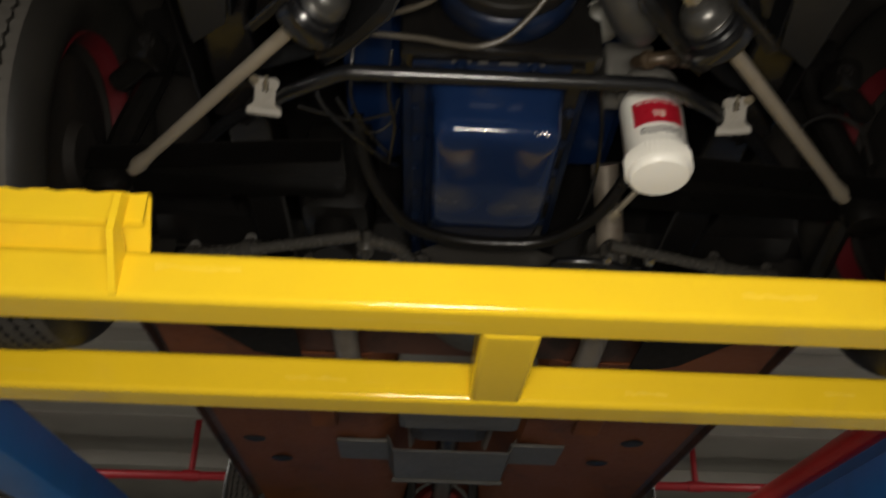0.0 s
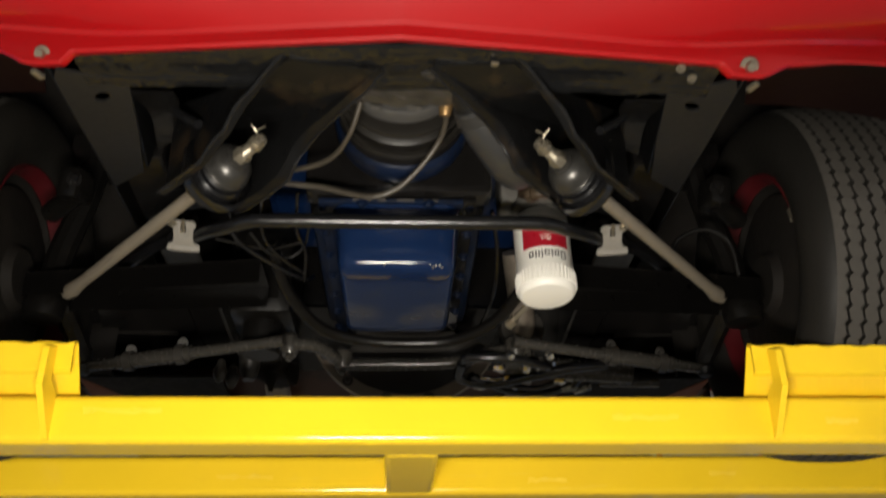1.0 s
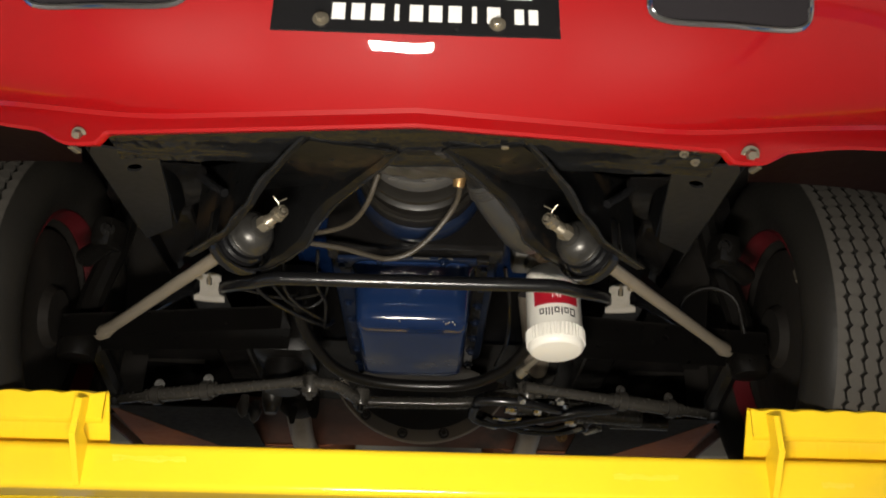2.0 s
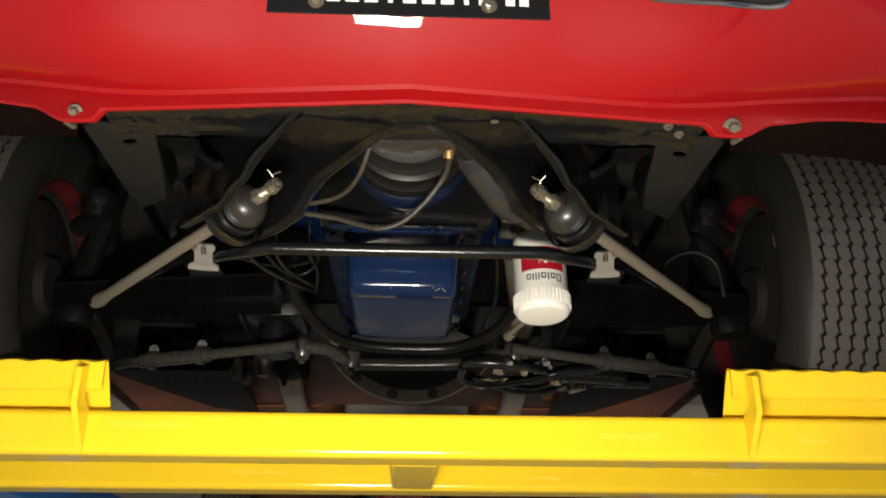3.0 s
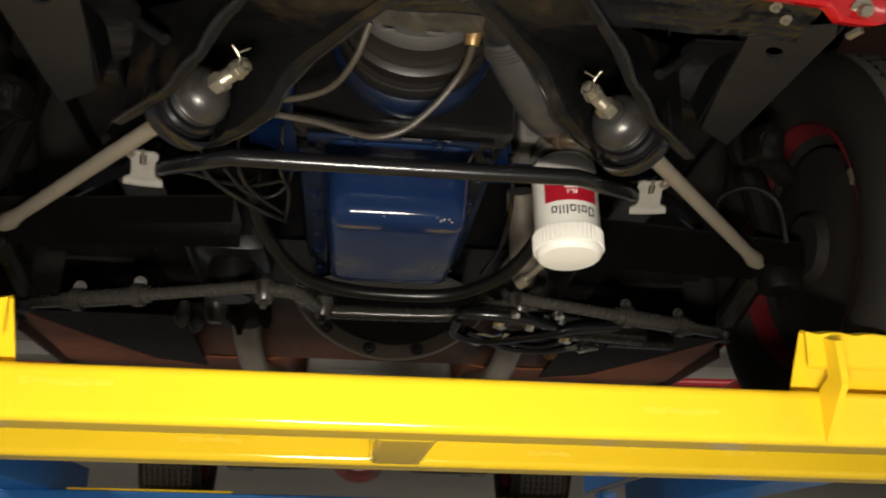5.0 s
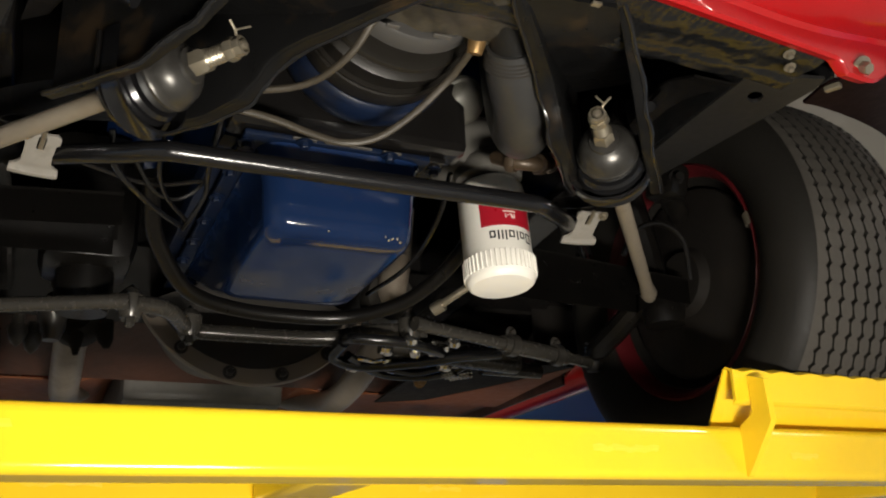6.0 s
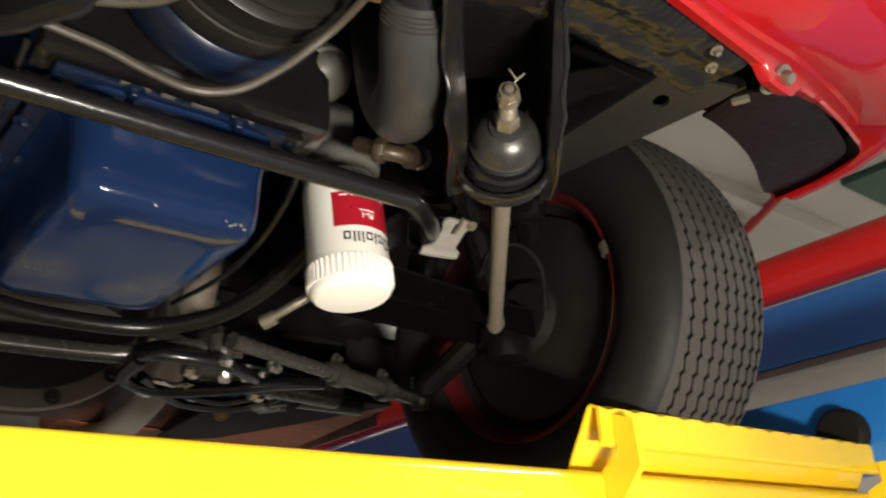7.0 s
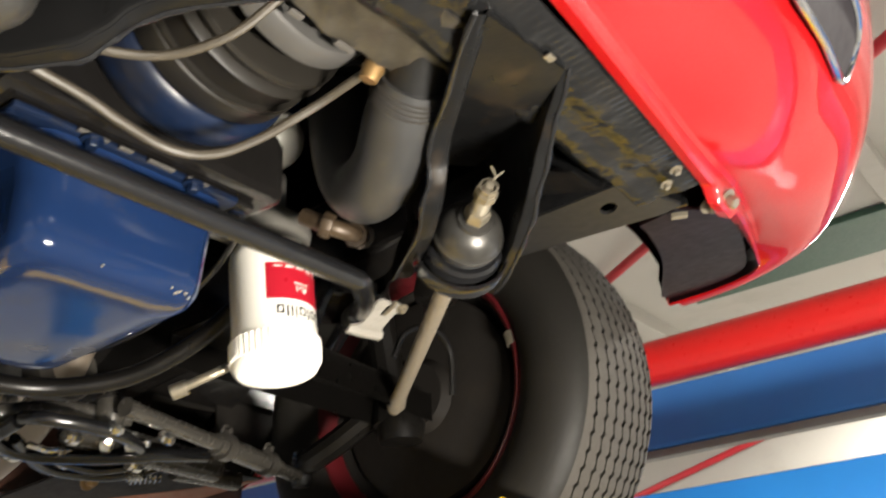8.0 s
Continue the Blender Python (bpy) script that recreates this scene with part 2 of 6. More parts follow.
# inner faces of the body, much darker than the red outside
INSIDE = painted("dark_maroon_inner_side", (0.0045, 0.0012, 0.0014), 0.4, var=0.2, scale=8, fine=80, bump=0.03, second=(0.003, 0.0022, 0.0022), amount=0.6, spec=0.12)
NAVY = painted("navy_blue_steel_paint", (0.04, 0.19, 0.55), 0.38, var=0.1, scale=5, fine=90, bump=0.01)
GLASS = painted("dark_window_glass", (0.02, 0.022, 0.024), 0.05, var=0.05, bump=0.0)
CEIL = painted("off_white_ceiling_board", (0.46, 0.445, 0.41), 0.8, var=0.06, scale=1.2, fine=40, bump=0.05, second=(0.36, 0.345, 0.31), amount=0.4, stain_scale=1.5)
WALL = painted("pale_grey_wall_paint", (0.32, 0.305, 0.28), 0.75, var=0.08, scale=0.9, fine=30, bump=0.08, second=(0.25, 0.235, 0.21), amount=0.5, stain_scale=1.1)
FLOOR = painted("grey_concrete_floor", (0.23, 0.225, 0.21), 0.55, var=0.15, scale=1.2, fine=24, bump=0.15, second=(0.14, 0.137, 0.13), amount=0.5, stain_scale=1.4)
GREEN = painted("dark_green_panel_paint", (0.03, 0.085, 0.06), 0.5, var=0.12, scale=2, fine=50, bump=0.04)
PIPERED = painted("red_pipe_paint", (0.4, 0.015, 0.025), 0.4, var=0.1, scale=4, fine=70, bump=0.04)
GUARD = painted("bright_red_rail_paint", (0.64, 0.02, 0.018), 0.3, var=0.06, scale=5, fine=90, bump=0.02)
PALESTEEL = painted("pale_grey_steel_paint", (0.2, 0.195, 0.185), 0.5, var=0.1, scale=4, fine=70, bump=0.05)
GREYSTEEL = painted("grey_steel_paint", (0.09, 0.09, 0.09), 0.5, var=0.1, scale=4, fine=70, bump=0.05)
LAMP, _, lamp_b = tree_of("lit_lamp_diffuser")
lamp_b.inputs["Emission Color"].default_value = (1, 0.95, 0.86, 1)
lamp_b.inputs["Emission Strength"].default_value = 6.0


# ---- shapes ----
def mesh_of(name, bm, material, smooth=35):
    bmesh.ops.recalc_face_normals(bm, faces=bm.faces)
    if smooth:
        for fa in bm.faces:
            fa.smooth = True
        for ed in bm.edges:
            if len(ed.link_faces) != 2:
                continue
            bend = ed.calc_face_angle(0)
            if bend > radians(smooth):
                ed.smooth = False
    me = bpy.data.meshes.new(name)
    bm.to_mesh(me)
    bm.free()
    me.materials.append(material)
    return me


def thing(name, place, label, category, group="", kind=""):
    ob = new(name)
    ob.location = place
    ob.empty_display_size = 0.1
    return tagged(ob, label, category, group, kind)


def part(name, bm, material, parent, label="", smooth=35):
    """One mesh under a thing or a part. The bmesh is in the world's metres."""
    ob = new(name, mesh_of(name, bm, material, smooth))
    ob.parent = parent
    if parent.type == "EMPTY":
        ob.matrix_parent_inverse = Matrix.Translation(-parent.location)
    return tagged(ob, label)


def structure(name, bm, material, label, category, smooth=35):
    return tagged(new(name, mesh_of(name, bm, material, smooth)), label, category, "", "structure")


def box(bm, lo, hi, bevel=0.0, m=None, seg=2):
    lo, hi = Vector(lo), Vector(hi)
    made = bmesh.ops.create_cube(bm, size=1.0, matrix=Matrix.Translation((lo + hi) / 2) @ Matrix.Diagonal((*(hi - lo), 1)))
    vs = made["verts"]
    if bevel:
        es = list({e for v in vs for e in v.link_edges})
        res = bmesh.ops.bevel(bm, geom=es, offset=bevel, segments=seg, affect="EDGES", profile=0.55)
        vs = list({v for fa in res["faces"] for v in fa.verts} | {v for v in vs if v.is_valid})
        # flat faces stay flat beside their rounded edges
        rounded = set(res["faces"])
        for v in vs:
            for ed in v.link_edges:
                if len(ed.link_faces) == 2 and (ed.link_faces[0] in rounded) != (ed.link_faces[1] in rounded):
                    ed.smooth = False
    if m is not None:
        bmesh.ops.transform(bm, matrix=m, verts=vs)
    return bm


def boxed(lo, hi, bevel=0.0, m=None, seg=2):
    return box(bmesh.new(), lo, hi, bevel, m, seg)


def smooth_path(points, steps=6):
    """A curve through the points (Catmull-Rom)."""
    p = [Vector(a) for a in points]
    p = [p[0] * 2 - p[1]] + p + [p[-1] * 2 - p[-2]]
    out = []
    for i in range(1, len(p) - 2):
        for k in range(steps):
            t = k / steps
            a, b, c, d = p[i - 1], p[i], p[i + 1], p[i + 2]
            out.append(0.5 * ((2 * b) + (c - a) * t + (2 * a - 5 * b + 4 * c - d) * t * t + (3 * b - a - 3 * c + d) * t ** 3))
    out.append(p[-2])
    return out


def tube(bm, points, radius, sides=12, cap=True):
    """A round bar along the points. radius: a number, or one for each point."""
    p = [Vector(a) for a in points]
    rs = radius if isinstance(radius, (list, tuple)) else [radius] * len(p)
    tang = [((p[min(i + 1, len(p) - 1)] - p[max(i - 1, 0)]).normalized()) for i in range(len(p))]
    up = Vector((0, 0, 1)) if abs(tang[0].z) < 0.9 else Vector((1, 0, 0))
    nrm = (up - tang[0] * up.dot(tang[0])).normalized()
    rings = []
    for i, (c, tg) in enumerate(zip(p, tang)):
        nrm = (nrm - tg * nrm.dot(tg)).normalized()
        bi = tg.cross(nrm)
        rings.append([bm.verts.new(c + rs[i] * (math.cos(2 * math.pi * k / sides) * nrm + math.sin(2 * math.pi * k / sides) * bi)) for k in range(sides)])
    for a, b in zip(rings, rings[1:]):
        for k in range(sides):
            bm.faces.new((a[k], a[(k + 1) % sides], b[(k + 1) % sides], b[k]))
    if cap:
        bm.faces.new(rings[0][::-1])
        bm.faces.new(rings[-1])
    return bm


def lathe(bm, profile, origin, axis, sides=32, closed=False):
    """Turns (radius, along) points round an axis through origin."""
    axis = Vector(axis).normalized()
    u = axis.orthogonal().normalized()
    v = axis.cross(u)
    o = Vector(origin)
    rings = []
    for r, h in profile:
        if r < 1e-6:
            rings.append([bm.verts.new(o + axis * h)])
        else:
            rings.append([bm.verts.new(o + axis * h + r * (math.cos(2 * math.pi * k / sides) * u + math.sin(2 * math.pi * k / sides) * v)) for k in range(sides)])
    pairs = list(zip(rings, rings[1:])) + ([(rings[-1], rings[0])] if closed else [])
    for a, b in pairs:
        for k in range(sides):
            j = (k + 1) % sides
            if len(a) == 1 and len(b) == 1:
                continue
            if len(a) == 1:
                bm.faces.new((a[0], b[j], b[k]))
            elif len(b) == 1:
                bm.faces.new((a[k], a[j], b[0]))
            else:
                bm.faces.new((a[k], a[j], b[j], b[k]))
    return bm


def slab(bm, outline, thick):
    """A flat plate: a closed outline of 3D points, thickened along its normal, to both sides."""
    p = [Vector(a) for a in outline]
    n = Vector((0, 0, 0))
    for a, b in zip(p, p[1:] + p[:1]):
        n += a.cross(b)
    n.normalize()
    f = [bm.verts.new(a + n * thick / 2) for a in p]
    g = [bm.verts.new(a - n * thick / 2) for a in p]
    bm.faces.new(f)
    bm.faces.new(g[::-1])
    for i in range(len(p)):
        j = (i + 1) % len(p)
        bm.faces.new((f[j], f[i], g[i], g[j]))
    return bm


def sheet(bm, grid):
    """Quads over rows of points."""
    vs = [[bm.verts.new(c) for c in row] for row in grid]
    for a, b in zip(vs, vs[1:]):
        for k in range(len(a) - 1):
            bm.faces.new((a[k], a[k + 1], b[k + 1], b[k]))
    return vs


def thick_sheet(bm, grid, offset):
    """A curved plate: the rows of points, and the same moved by offset, joined at the rim."""
    off = Vector(offset)
    a = sheet(bm, grid)
    b = sheet(bm, [[Vector(c) + off for c in row] for row in grid])
    rim = lambda g: g[0] + [r[-1] for r in g[1:-1]] + g[-1][::-1] + [r[0] for r in g[-2:0:-1]]
    ra, rb = rim(a), rim(b)
    for i in range(len(ra)):
        j = (i + 1) % len(ra)
        bm.faces.new((ra[i], ra[j], rb[j], rb[i]))
    return bm


def shell(bm, outer, inner):
    """Two sheets of like rows, joined at the rim."""
    a, b = sheet(bm, outer), sheet(bm, inner)
    rim = lambda g: g[0] + [r[-1] for r in g[1:-1]] + g[-1][::-1] + [r[0] for r in g[-2:0:-1]]
    ra, rb = rim(a), rim(b)
    for i in range(len(ra)):
        j = (i + 1) % len(ra)
        bm.faces.new((ra[i], ra[j], rb[j], rb[i]))
    return a


def beam(bm, a, b, width, height, bevel=0.006):
    """A box beam from a to b (its middle line)."""
    a, b = Vector(a), Vector(b)
    d = b - a
    m = Matrix.Translation((a + b) / 2) @ d.to_track_quat("Y", "Z").to_matrix().to_4x4()
    return box(bm, (-width / 2, -d.length / 2, -height / 2), (width / 2, d.length / 2, height / 2), bevel, m)


def bolt(bm, place, axis, size, height):
    """A washer and a hexagonal head."""
    lathe(bm, [(0, 0), (size * 1.75, 0), (size * 1.75, size * 0.3), (0, size * 0.3)], place, axis, 18)
    lathe(bm, [(0, size * 0.3), (size, size * 0.3), (size, height * 0.85), (size * 0.85, height), (0, height)], place, axis, 6)
    return bm


def words(text, size, m, material, parent, name="lettering", depth=0.0004, bold=0.0):
    """Writing in the built-in font, as a mesh."""
    cu = bpy.data.curves.new(name, "FONT")
    cu.body, cu.size, cu.align_x, cu.align_y, cu.extrude = text, size, "CENTER", "CENTER", depth
    cu.offset = bold
    tmp = bpy.data.objects.new(name, cu)
    scene.collection.objects.link(tmp)
    dg = bpy.context.evaluated_depsgraph_get()
    dg.update()
    me = bpy.data.meshes.new_from_object(tmp.evaluated_get(dg))
    bpy.data.objects.remove(tmp)
    me.transform(m)
    me.materials.clear()
    me.materials.append(material)
    ob = new(name, me)
    ob.parent = parent
    if parent.type == "EMPTY":
        ob.matrix_parent_inverse = Matrix.Translation(-parent.location)
    return ob


def mirrored(f):
    """Calls f for both sides: 1 and -1."""
    for side in (-1, 1):
        f(side)


def smooth_rows(rows, steps=5):
    cols = list(zip(*rows))
    cs = [smooth_path(c, steps) for c in cols]
    return [list(r) for r in zip(*cs)]

# ---- the garage ----
H = 4.5
structure("floor", boxed((-9, -7, -0.2), (9, 15, 0)), FLOOR, "worn grey concrete garage floor", "floor")
structure("ceiling", boxed((-9, -7, H), (9, 15, H + 0.2)), CEIL, "off-white board ceiling with pale joists", "ceiling")
structure("wall_north", boxed((-9, 15, -0.2), (9, 15.2, H + 0.2)), WALL, "pale grey painted garage wall", "wall")
structure("wall_south", boxed((-9, -7.2, -0.2), (9, -7, H + 0.2)), WALL, "pale grey painted garage wall", "wall")
structure("wall_west", boxed((-9.2, -7.2, -0.2), (-9, 15.2, H + 0.2)), WALL, "pale grey painted garage wall", "wall")
structure("wall_east", boxed((9, -7.2, -0.2), (9.2, 15.2, H + 0.2)), WALL, "pale grey painted garage wall", "wall")

# ceiling joists across and along
for y in (1.2, 3.4, 5.6, 7.8, 10.0):
    bm = boxed((-9, y - 0.06, H - 0.12), (9, y + 0.06, H - 0.002), 0.006)
    structure("trim", bm, CEIL, "pale painted ceiling joist", "joist")

# dark green duct panels between the joists
panel = None
for px, py in ((5.95, 1.95), (5.95, -0.35), (-4.4, 2.3), (-4.4, 4.5)):
    if panel is None:
        panel = tagged(new("ceiling_panel", mesh_of("ceiling_panel", boxed((-0.35, -0.95, -0.05), (0.35, 0.95, 0), 0.01), GREEN)), "dark green painted panel fixed under the ceiling", "ceiling panel", "green ceiling panels")
        panel.location = (px, py, H - 0.003)
    else:
        copy_thing(panel, pose(px, py, H - 0.003))

# ceiling light fittings, one at each unseen lamp
light = None
for lx, ly in LAMPS:
    if light is None:
        light = thing("ceiling_light", (lx, ly, H), "long white fluorescent ceiling light, switched on", "ceiling light", "ceiling lights")
        L = Matrix.Translation((lx, ly, H))
        part("housing", boxed((-0.16, -0.8, -0.09), (0.16, 0.8, -0.001), 0.01, L), CEIL, light)
        part("diffuser", boxed((-0.13, -0.76, -0.12), (0.13, 0.76, -0.0901), 0.01, L), LAMP, light, "glowing white diffuser")
    else:
        copy_thing(light, pose(lx, ly, H))


def pipe_run(points, r, label):
    t = thing("sprinkler_pipe", points[0], label, "pipe", "red sprinkler pipes")
    part("pipe", tube(bmesh.new(), points, r, 14), PIPERED, t)
    return t


# sprinkler pipes: one across the back with risers, one slanting over the next bay
back = pipe_run([(-8.9, 10.4, 3.76), (8.9, 10.4, 3.98)], 0.05, "red sprinkler pipe hung across under the ceiling")
for x in (-2.62, 3.06, -6.2, 6.6):
    z = 3.87 + 0.01236 * x
    part("riser", tube(bmesh.new(), [(x, 10.4, z), (x, 10.4, H)], 0.036, 12), PIPERED, back)
    part("tee", tube(bmesh.new(), [(x - 0.09, 10.4, z), (x + 0.09, 10.4, z)], 0.062, 14), PIPERED, back)
pipe_run([(3.2, 0.2, H - 0.12), (6.6, 5.2, H - 0.12)], 0.035, "thin red sprinkler pipe slanting under the ceiling")
pipe_run([(3.0, -3.0, H - 0.16), (3.0, 9.0, H - 0.16)], 0.025, "thin red sprinkler pipe under the ceiling")
pipe_run([(8.967, 7.2, 3.01), (8.967, 2.2, 4.24)], 0.035, "thin red sprinkler pipe slanting along the wall")

# steel beam and panelled back wall
structure("beam_1", boxed((-9, 11.2, 4.13), (9, 11.4, 4.3), 0.01), CEIL, "pale painted ceiling beam", "beam")
for z in (2.2, 2.75, 3.3, 3.85):
    structure("trim", boxed((-9, 14.93, z), (9, 14.998, z + 0.07), 0.008), GREYSTEEL, "grey horizontal wall rail", "rail")

# ---- the lift ----
lift = thing("parking_lift", (0, 2.2, 0), "blue steel four-post car lift with a yellow front wheel cradle", "car lift")
WEB, OUT, ZB, ZT = 1.155, 1.33, 1.98, 2.11


def side_rail(s):
    bm = bmesh.new()
    # a channel open to the outside: web and two flanges in one bent section
    prof = [(OUT, ZB), (WEB + 0.006, ZB), (WEB + 0.0015, ZB + 0.0015), (WEB, ZB + 0.006), (WEB, ZT - 0.006), (WEB + 0.0015, ZT - 0.0015), (WEB + 0.006, ZT), (OUT, ZT)]
    thick = [(OUT, ZB + 0.01), (WEB + 0.01, ZB + 0.01), (WEB + 0.01, ZT - 0.01), (OUT, ZT - 0.01)]
    ring = prof + thick[::-1]
    ends = [[bm.verts.new((s * x, y, z)) for x, z in ring] for y in (-1.05, 4.05)]
    for i in range(len(ring)):
        j = (i + 1) % len(ring)
        bm.faces.new((ends[0][i], ends[0][j], ends[1][j], ends[1][i]))
    for e in ends:
        bm.faces.new(e)
    rail = part("side_rail", bm, BLUE, lift)
    # a cable roller in the rail at the cradle
    bm = bmesh.new()
    lathe(bm, [(0, 0), (0.035, 0), (0.042, 0.006), (0.03, 0.012), (0.03, 0.022), (0.042, 0.028), (0.035, 0.034), (0, 0.034)], (s * (WEB - 0.001), 1.075, 2.03), (-s, 0, 0), 24)
    part("cable_roller", bm, DRUM, rail, "black cable roller")


mirrored(side_rail)


def post(s, y):
    bm = bmesh.new()
    x0, x1 = sorted((s * 1.36, s * 1.5))
    box(bm, (x0, y - 0.07, 0.012), (x1, y + 0.07, 2.05), 0.008)
    p = part("post", bm, BLUE, lift)
    part("base_plate", boxed((min(x0, x1) - 0.1, y - 0.17, 0.0), (max(x0, x1) + 0.1, y + 0.17, 0.012), 0.003), BLUE, p)


for y in (3.62, -0.9):
    mirrored(lambda s: post(s, y))
part("front_cross_beam", boxed((-1.357, -0.97, 1.77), (1.357, -0.83, 1.983), 0.008), BLUE, lift)
part("rear_cross_beam", boxed((-1.357, 3.55, 1.77), (1.357, 3.69, 1.983), 0.008), BLUE, lift)
for s in (-1, 1):
    x0, x1 = sorted((s * 0.5, s * 1.1))
    part("rear_wheel_plate", boxed((x0, 3.56, 1.9835), (x1, 3.95, 1.992), 0.002), YELLOW, lift, "thin yellow steel plate")

# the yellow cradle: two box beams, a short link between, wheel stops
YF0, YF1, YR0, YR1, YZ0, YZ1 = 1.068, 1.15, 1.432, 1.512, 1.868, 1.938
front_bar = part("cradle_front_beam", boxed((-1.34, YF0, YZ0), (1.34, YF1, YZ1), 0.012, None, 5), YELLOW, lift, "yellow painted steel box beam")
rear_bar = part("cradle_rear_beam", boxed((-1.34, YR0, YZ0), (1.34, YR1, YZ1), 0.012, None, 5), YELLOW, lift, "yellow painted steel box beam")
part("cradle_link", boxed((-0.05, YF1 + 0.0005, YZ0 + 0.001), (0.034, YR0 - 0.0005, YZ1 - 0.004), 0.01, None, 4), YELLOW, front_bar)
for s in (-1, 1):
    x0, x1 = sorted((s * 1.0, s * 1.3))
    part("cradle_end_link", boxed((x0, YF1 + 0.001, YZ0), (x1, YR0 - 0.001, YZ0 + 0.05), 0.006), YELLOW, front_bar)

# scratched patches: the lights' glint in the rubbed paint, painted as thin paler streaks
for bar, y, patches in ((front_bar, YF0, ((-0.42, 1.915, 0.11), (0.33, 1.905, 0.1), (0.62, 1.9, 0.05), (-0.8, 1.9, 0.07))), (rear_bar, YR0, ((-0.3, 1.9, 0.1), (0.24, 1.893, 0.07), (0.56, 1.905, 0.05)))):
    for x, z, w in patches:
        # one ragged outline, a hair proud of the paint
        n = 9
        upper = [(x - w / 2 + w * k / n, z + random.uniform(0.001, 0.006)) for k in range(n + 1)]
        lower = [(x - w / 2 + w * (k + random.uniform(-0.3, 0.3)) / n, z - random.uniform(0.001, 0.006)) for k in range(n, -1, -1)]
        bm = bmesh.new()
        slab(bm, [(a, y - 0.0004, h) for a, h in upper + lower], 0.0003)
        part("scuff", bm, SCUFFGLINT, bar, "scratched patch with its glint painted pale")


def wheel_stop(s):
    """A folded plate on the front beam with a toothed ridge, and two gussets."""
    xa, xb = 0.492, 1.19
    bm = bmesh.new()
    yr, zr = 1.043, 2.013
    n = 42
    grid = [[], [], [], [], []]
    for i in range(n + 1):
        x = s * (xa + (xb - xa) * i / n)
        # small cuts along the ridge
        tooth = -0.0045 if i % 3 == 1 else 0.0015
        grid[0].append((x, yr + 0.004, 1.964))
        grid[1].append((x, yr, 1.967))
        grid[2].append((x, yr - 0.001, zr - 0.006 + tooth * 0.5))
        grid[3].append((x, yr + 0.012, zr + tooth * 0.35))
        grid[4].append((x, 1.1, 1.9425))
    thick_sheet(bm, grid, (0, 0.005, -0.002))
    part("wheel_stop", bm, YELLOW, front_bar, "yellow folded plate with a toothed ridge", smooth=0)
    for gx in (0.519, 1.165):
        g = bmesh.new()
        x = s * gx
        slab(g, [(x, yr - 0.002, 2.0), (x, yr - 0.03, 1.99), (x, yr - 0.033, 1.935), (x, YF0 - 0.004, YZ0 + 0.004), (x, YF0 - 0.0005, YZ0 + 0.004), (x, YF0 - 0.0005, 1.9376), (x, yr - 0.002, 1.95)], 0.009)
        part("gusset", g, YELLOW, front_bar, smooth=0)


mirrored(wheel_stop)

# the neighbouring lift: a blue rail with a red round guard on it
near = thing("neighbouring_lift", (1.85, 1.5, 0), "blue lift rail of the next bay with a red round guard", "car lift")
part("rail", boxed((1.75, -3.0, 2.32), (1.87, 7.0, 2.475), 0.01), NAVY, near)
part("rail_lip", boxed((1.7515, -3.0, 2.3), (1.79, 7.0, 2.3195), 0.004), PALESTEEL, near)
part("guard", tube(bmesh.new(), [(1.8, -3.0, 2.555), (1.8, 7.0, 2.555)], 0.06, 20), GUARD, near, "red painted round guard")
for y in (-2.6, 6.6):
    part("support", boxed((1.78, y - 0.06, 2.4755), (1.82, y + 0.06, 2.5), 0.002), GREYSTEEL, near)
    part("post", boxed((1.755, y - 0.08, 0), (1.865, y + 0.08, 2.2898), 0.008), BLUE, near)

# the car stands a little off the lift's middle line
lift.location.x += 0.028

# ---- the car ----
WY, WZ, WX, WR = 1.295, 2.222, 0.75, 0.322
RY = WY + 2.72
car = thing("car", (0, 2.6, 1.9), "red classic coupe seen from below, raised on the lift", "car")


# -- body shell --
def glide(ks, pts, a):
    """A smooth curve through the points pts, which lie at the shares ks."""
    for i in range(len(ks) - 1):
        if a <= ks[i + 1] or i == len(ks) - 2:
            h = ks[i + 1] - ks[i]
            f = min(1.0, max(0.0, (a - ks[i]) / h))
            p, q = Vector(pts[i]), Vector(pts[i + 1])
            lead = (q - Vector(pts[i - 1])) / (ks[i + 1] - ks[i - 1]) * h if i else Vector((q.x - p.x, 0, 0))
            trail = (Vector(pts[i + 2]) - p) / (ks[i + 2] - ks[i]) * h if i + 2 < len(pts) else q - p
            f2, f3 = f * f, f ** 3
            return (2 * f3 - 3 * f2 + 1) * p + (f3 - 2 * f2 + f) * lead + (3 * f2 - 2 * f3) * q + (f3 - f2) * trail


def lip(x):
    """The lower edge of the valance and front corner in plan and height, for x from -1 to 1 (fraction of the half width)."""
    a = max(0.0, math.sqrt(x * x + 0.0012) - 0.0346 + 0.0346 * abs(x) ** 2) if abs(x) < 1 else 1.0
    pts = [(0, 0.648, 2.246), (0.215, 0.669, 2.246), (0.43, 0.69, 2.246), (0.5, 0.7, 2.257), (0.58, 0.718, 2.276), (0.7, 0.748, 2.292), (0.785, 0.78, 2.304), (0.825, 0.85, 2.31), (0.835, 0.93, 2.312)]
    ks = [0, 0.225, 0.45, 0.52, 0.62, 0.74, 0.84, 0.92, 1.0]
    if a <= ks[2]:
        v = Vector(pts[0]).lerp(Vector(pts[2]), a / ks[2])
    else:
        v = glide(ks, pts, a)
    return Vector((math.copysign(v.x, x), v.y, v.z))


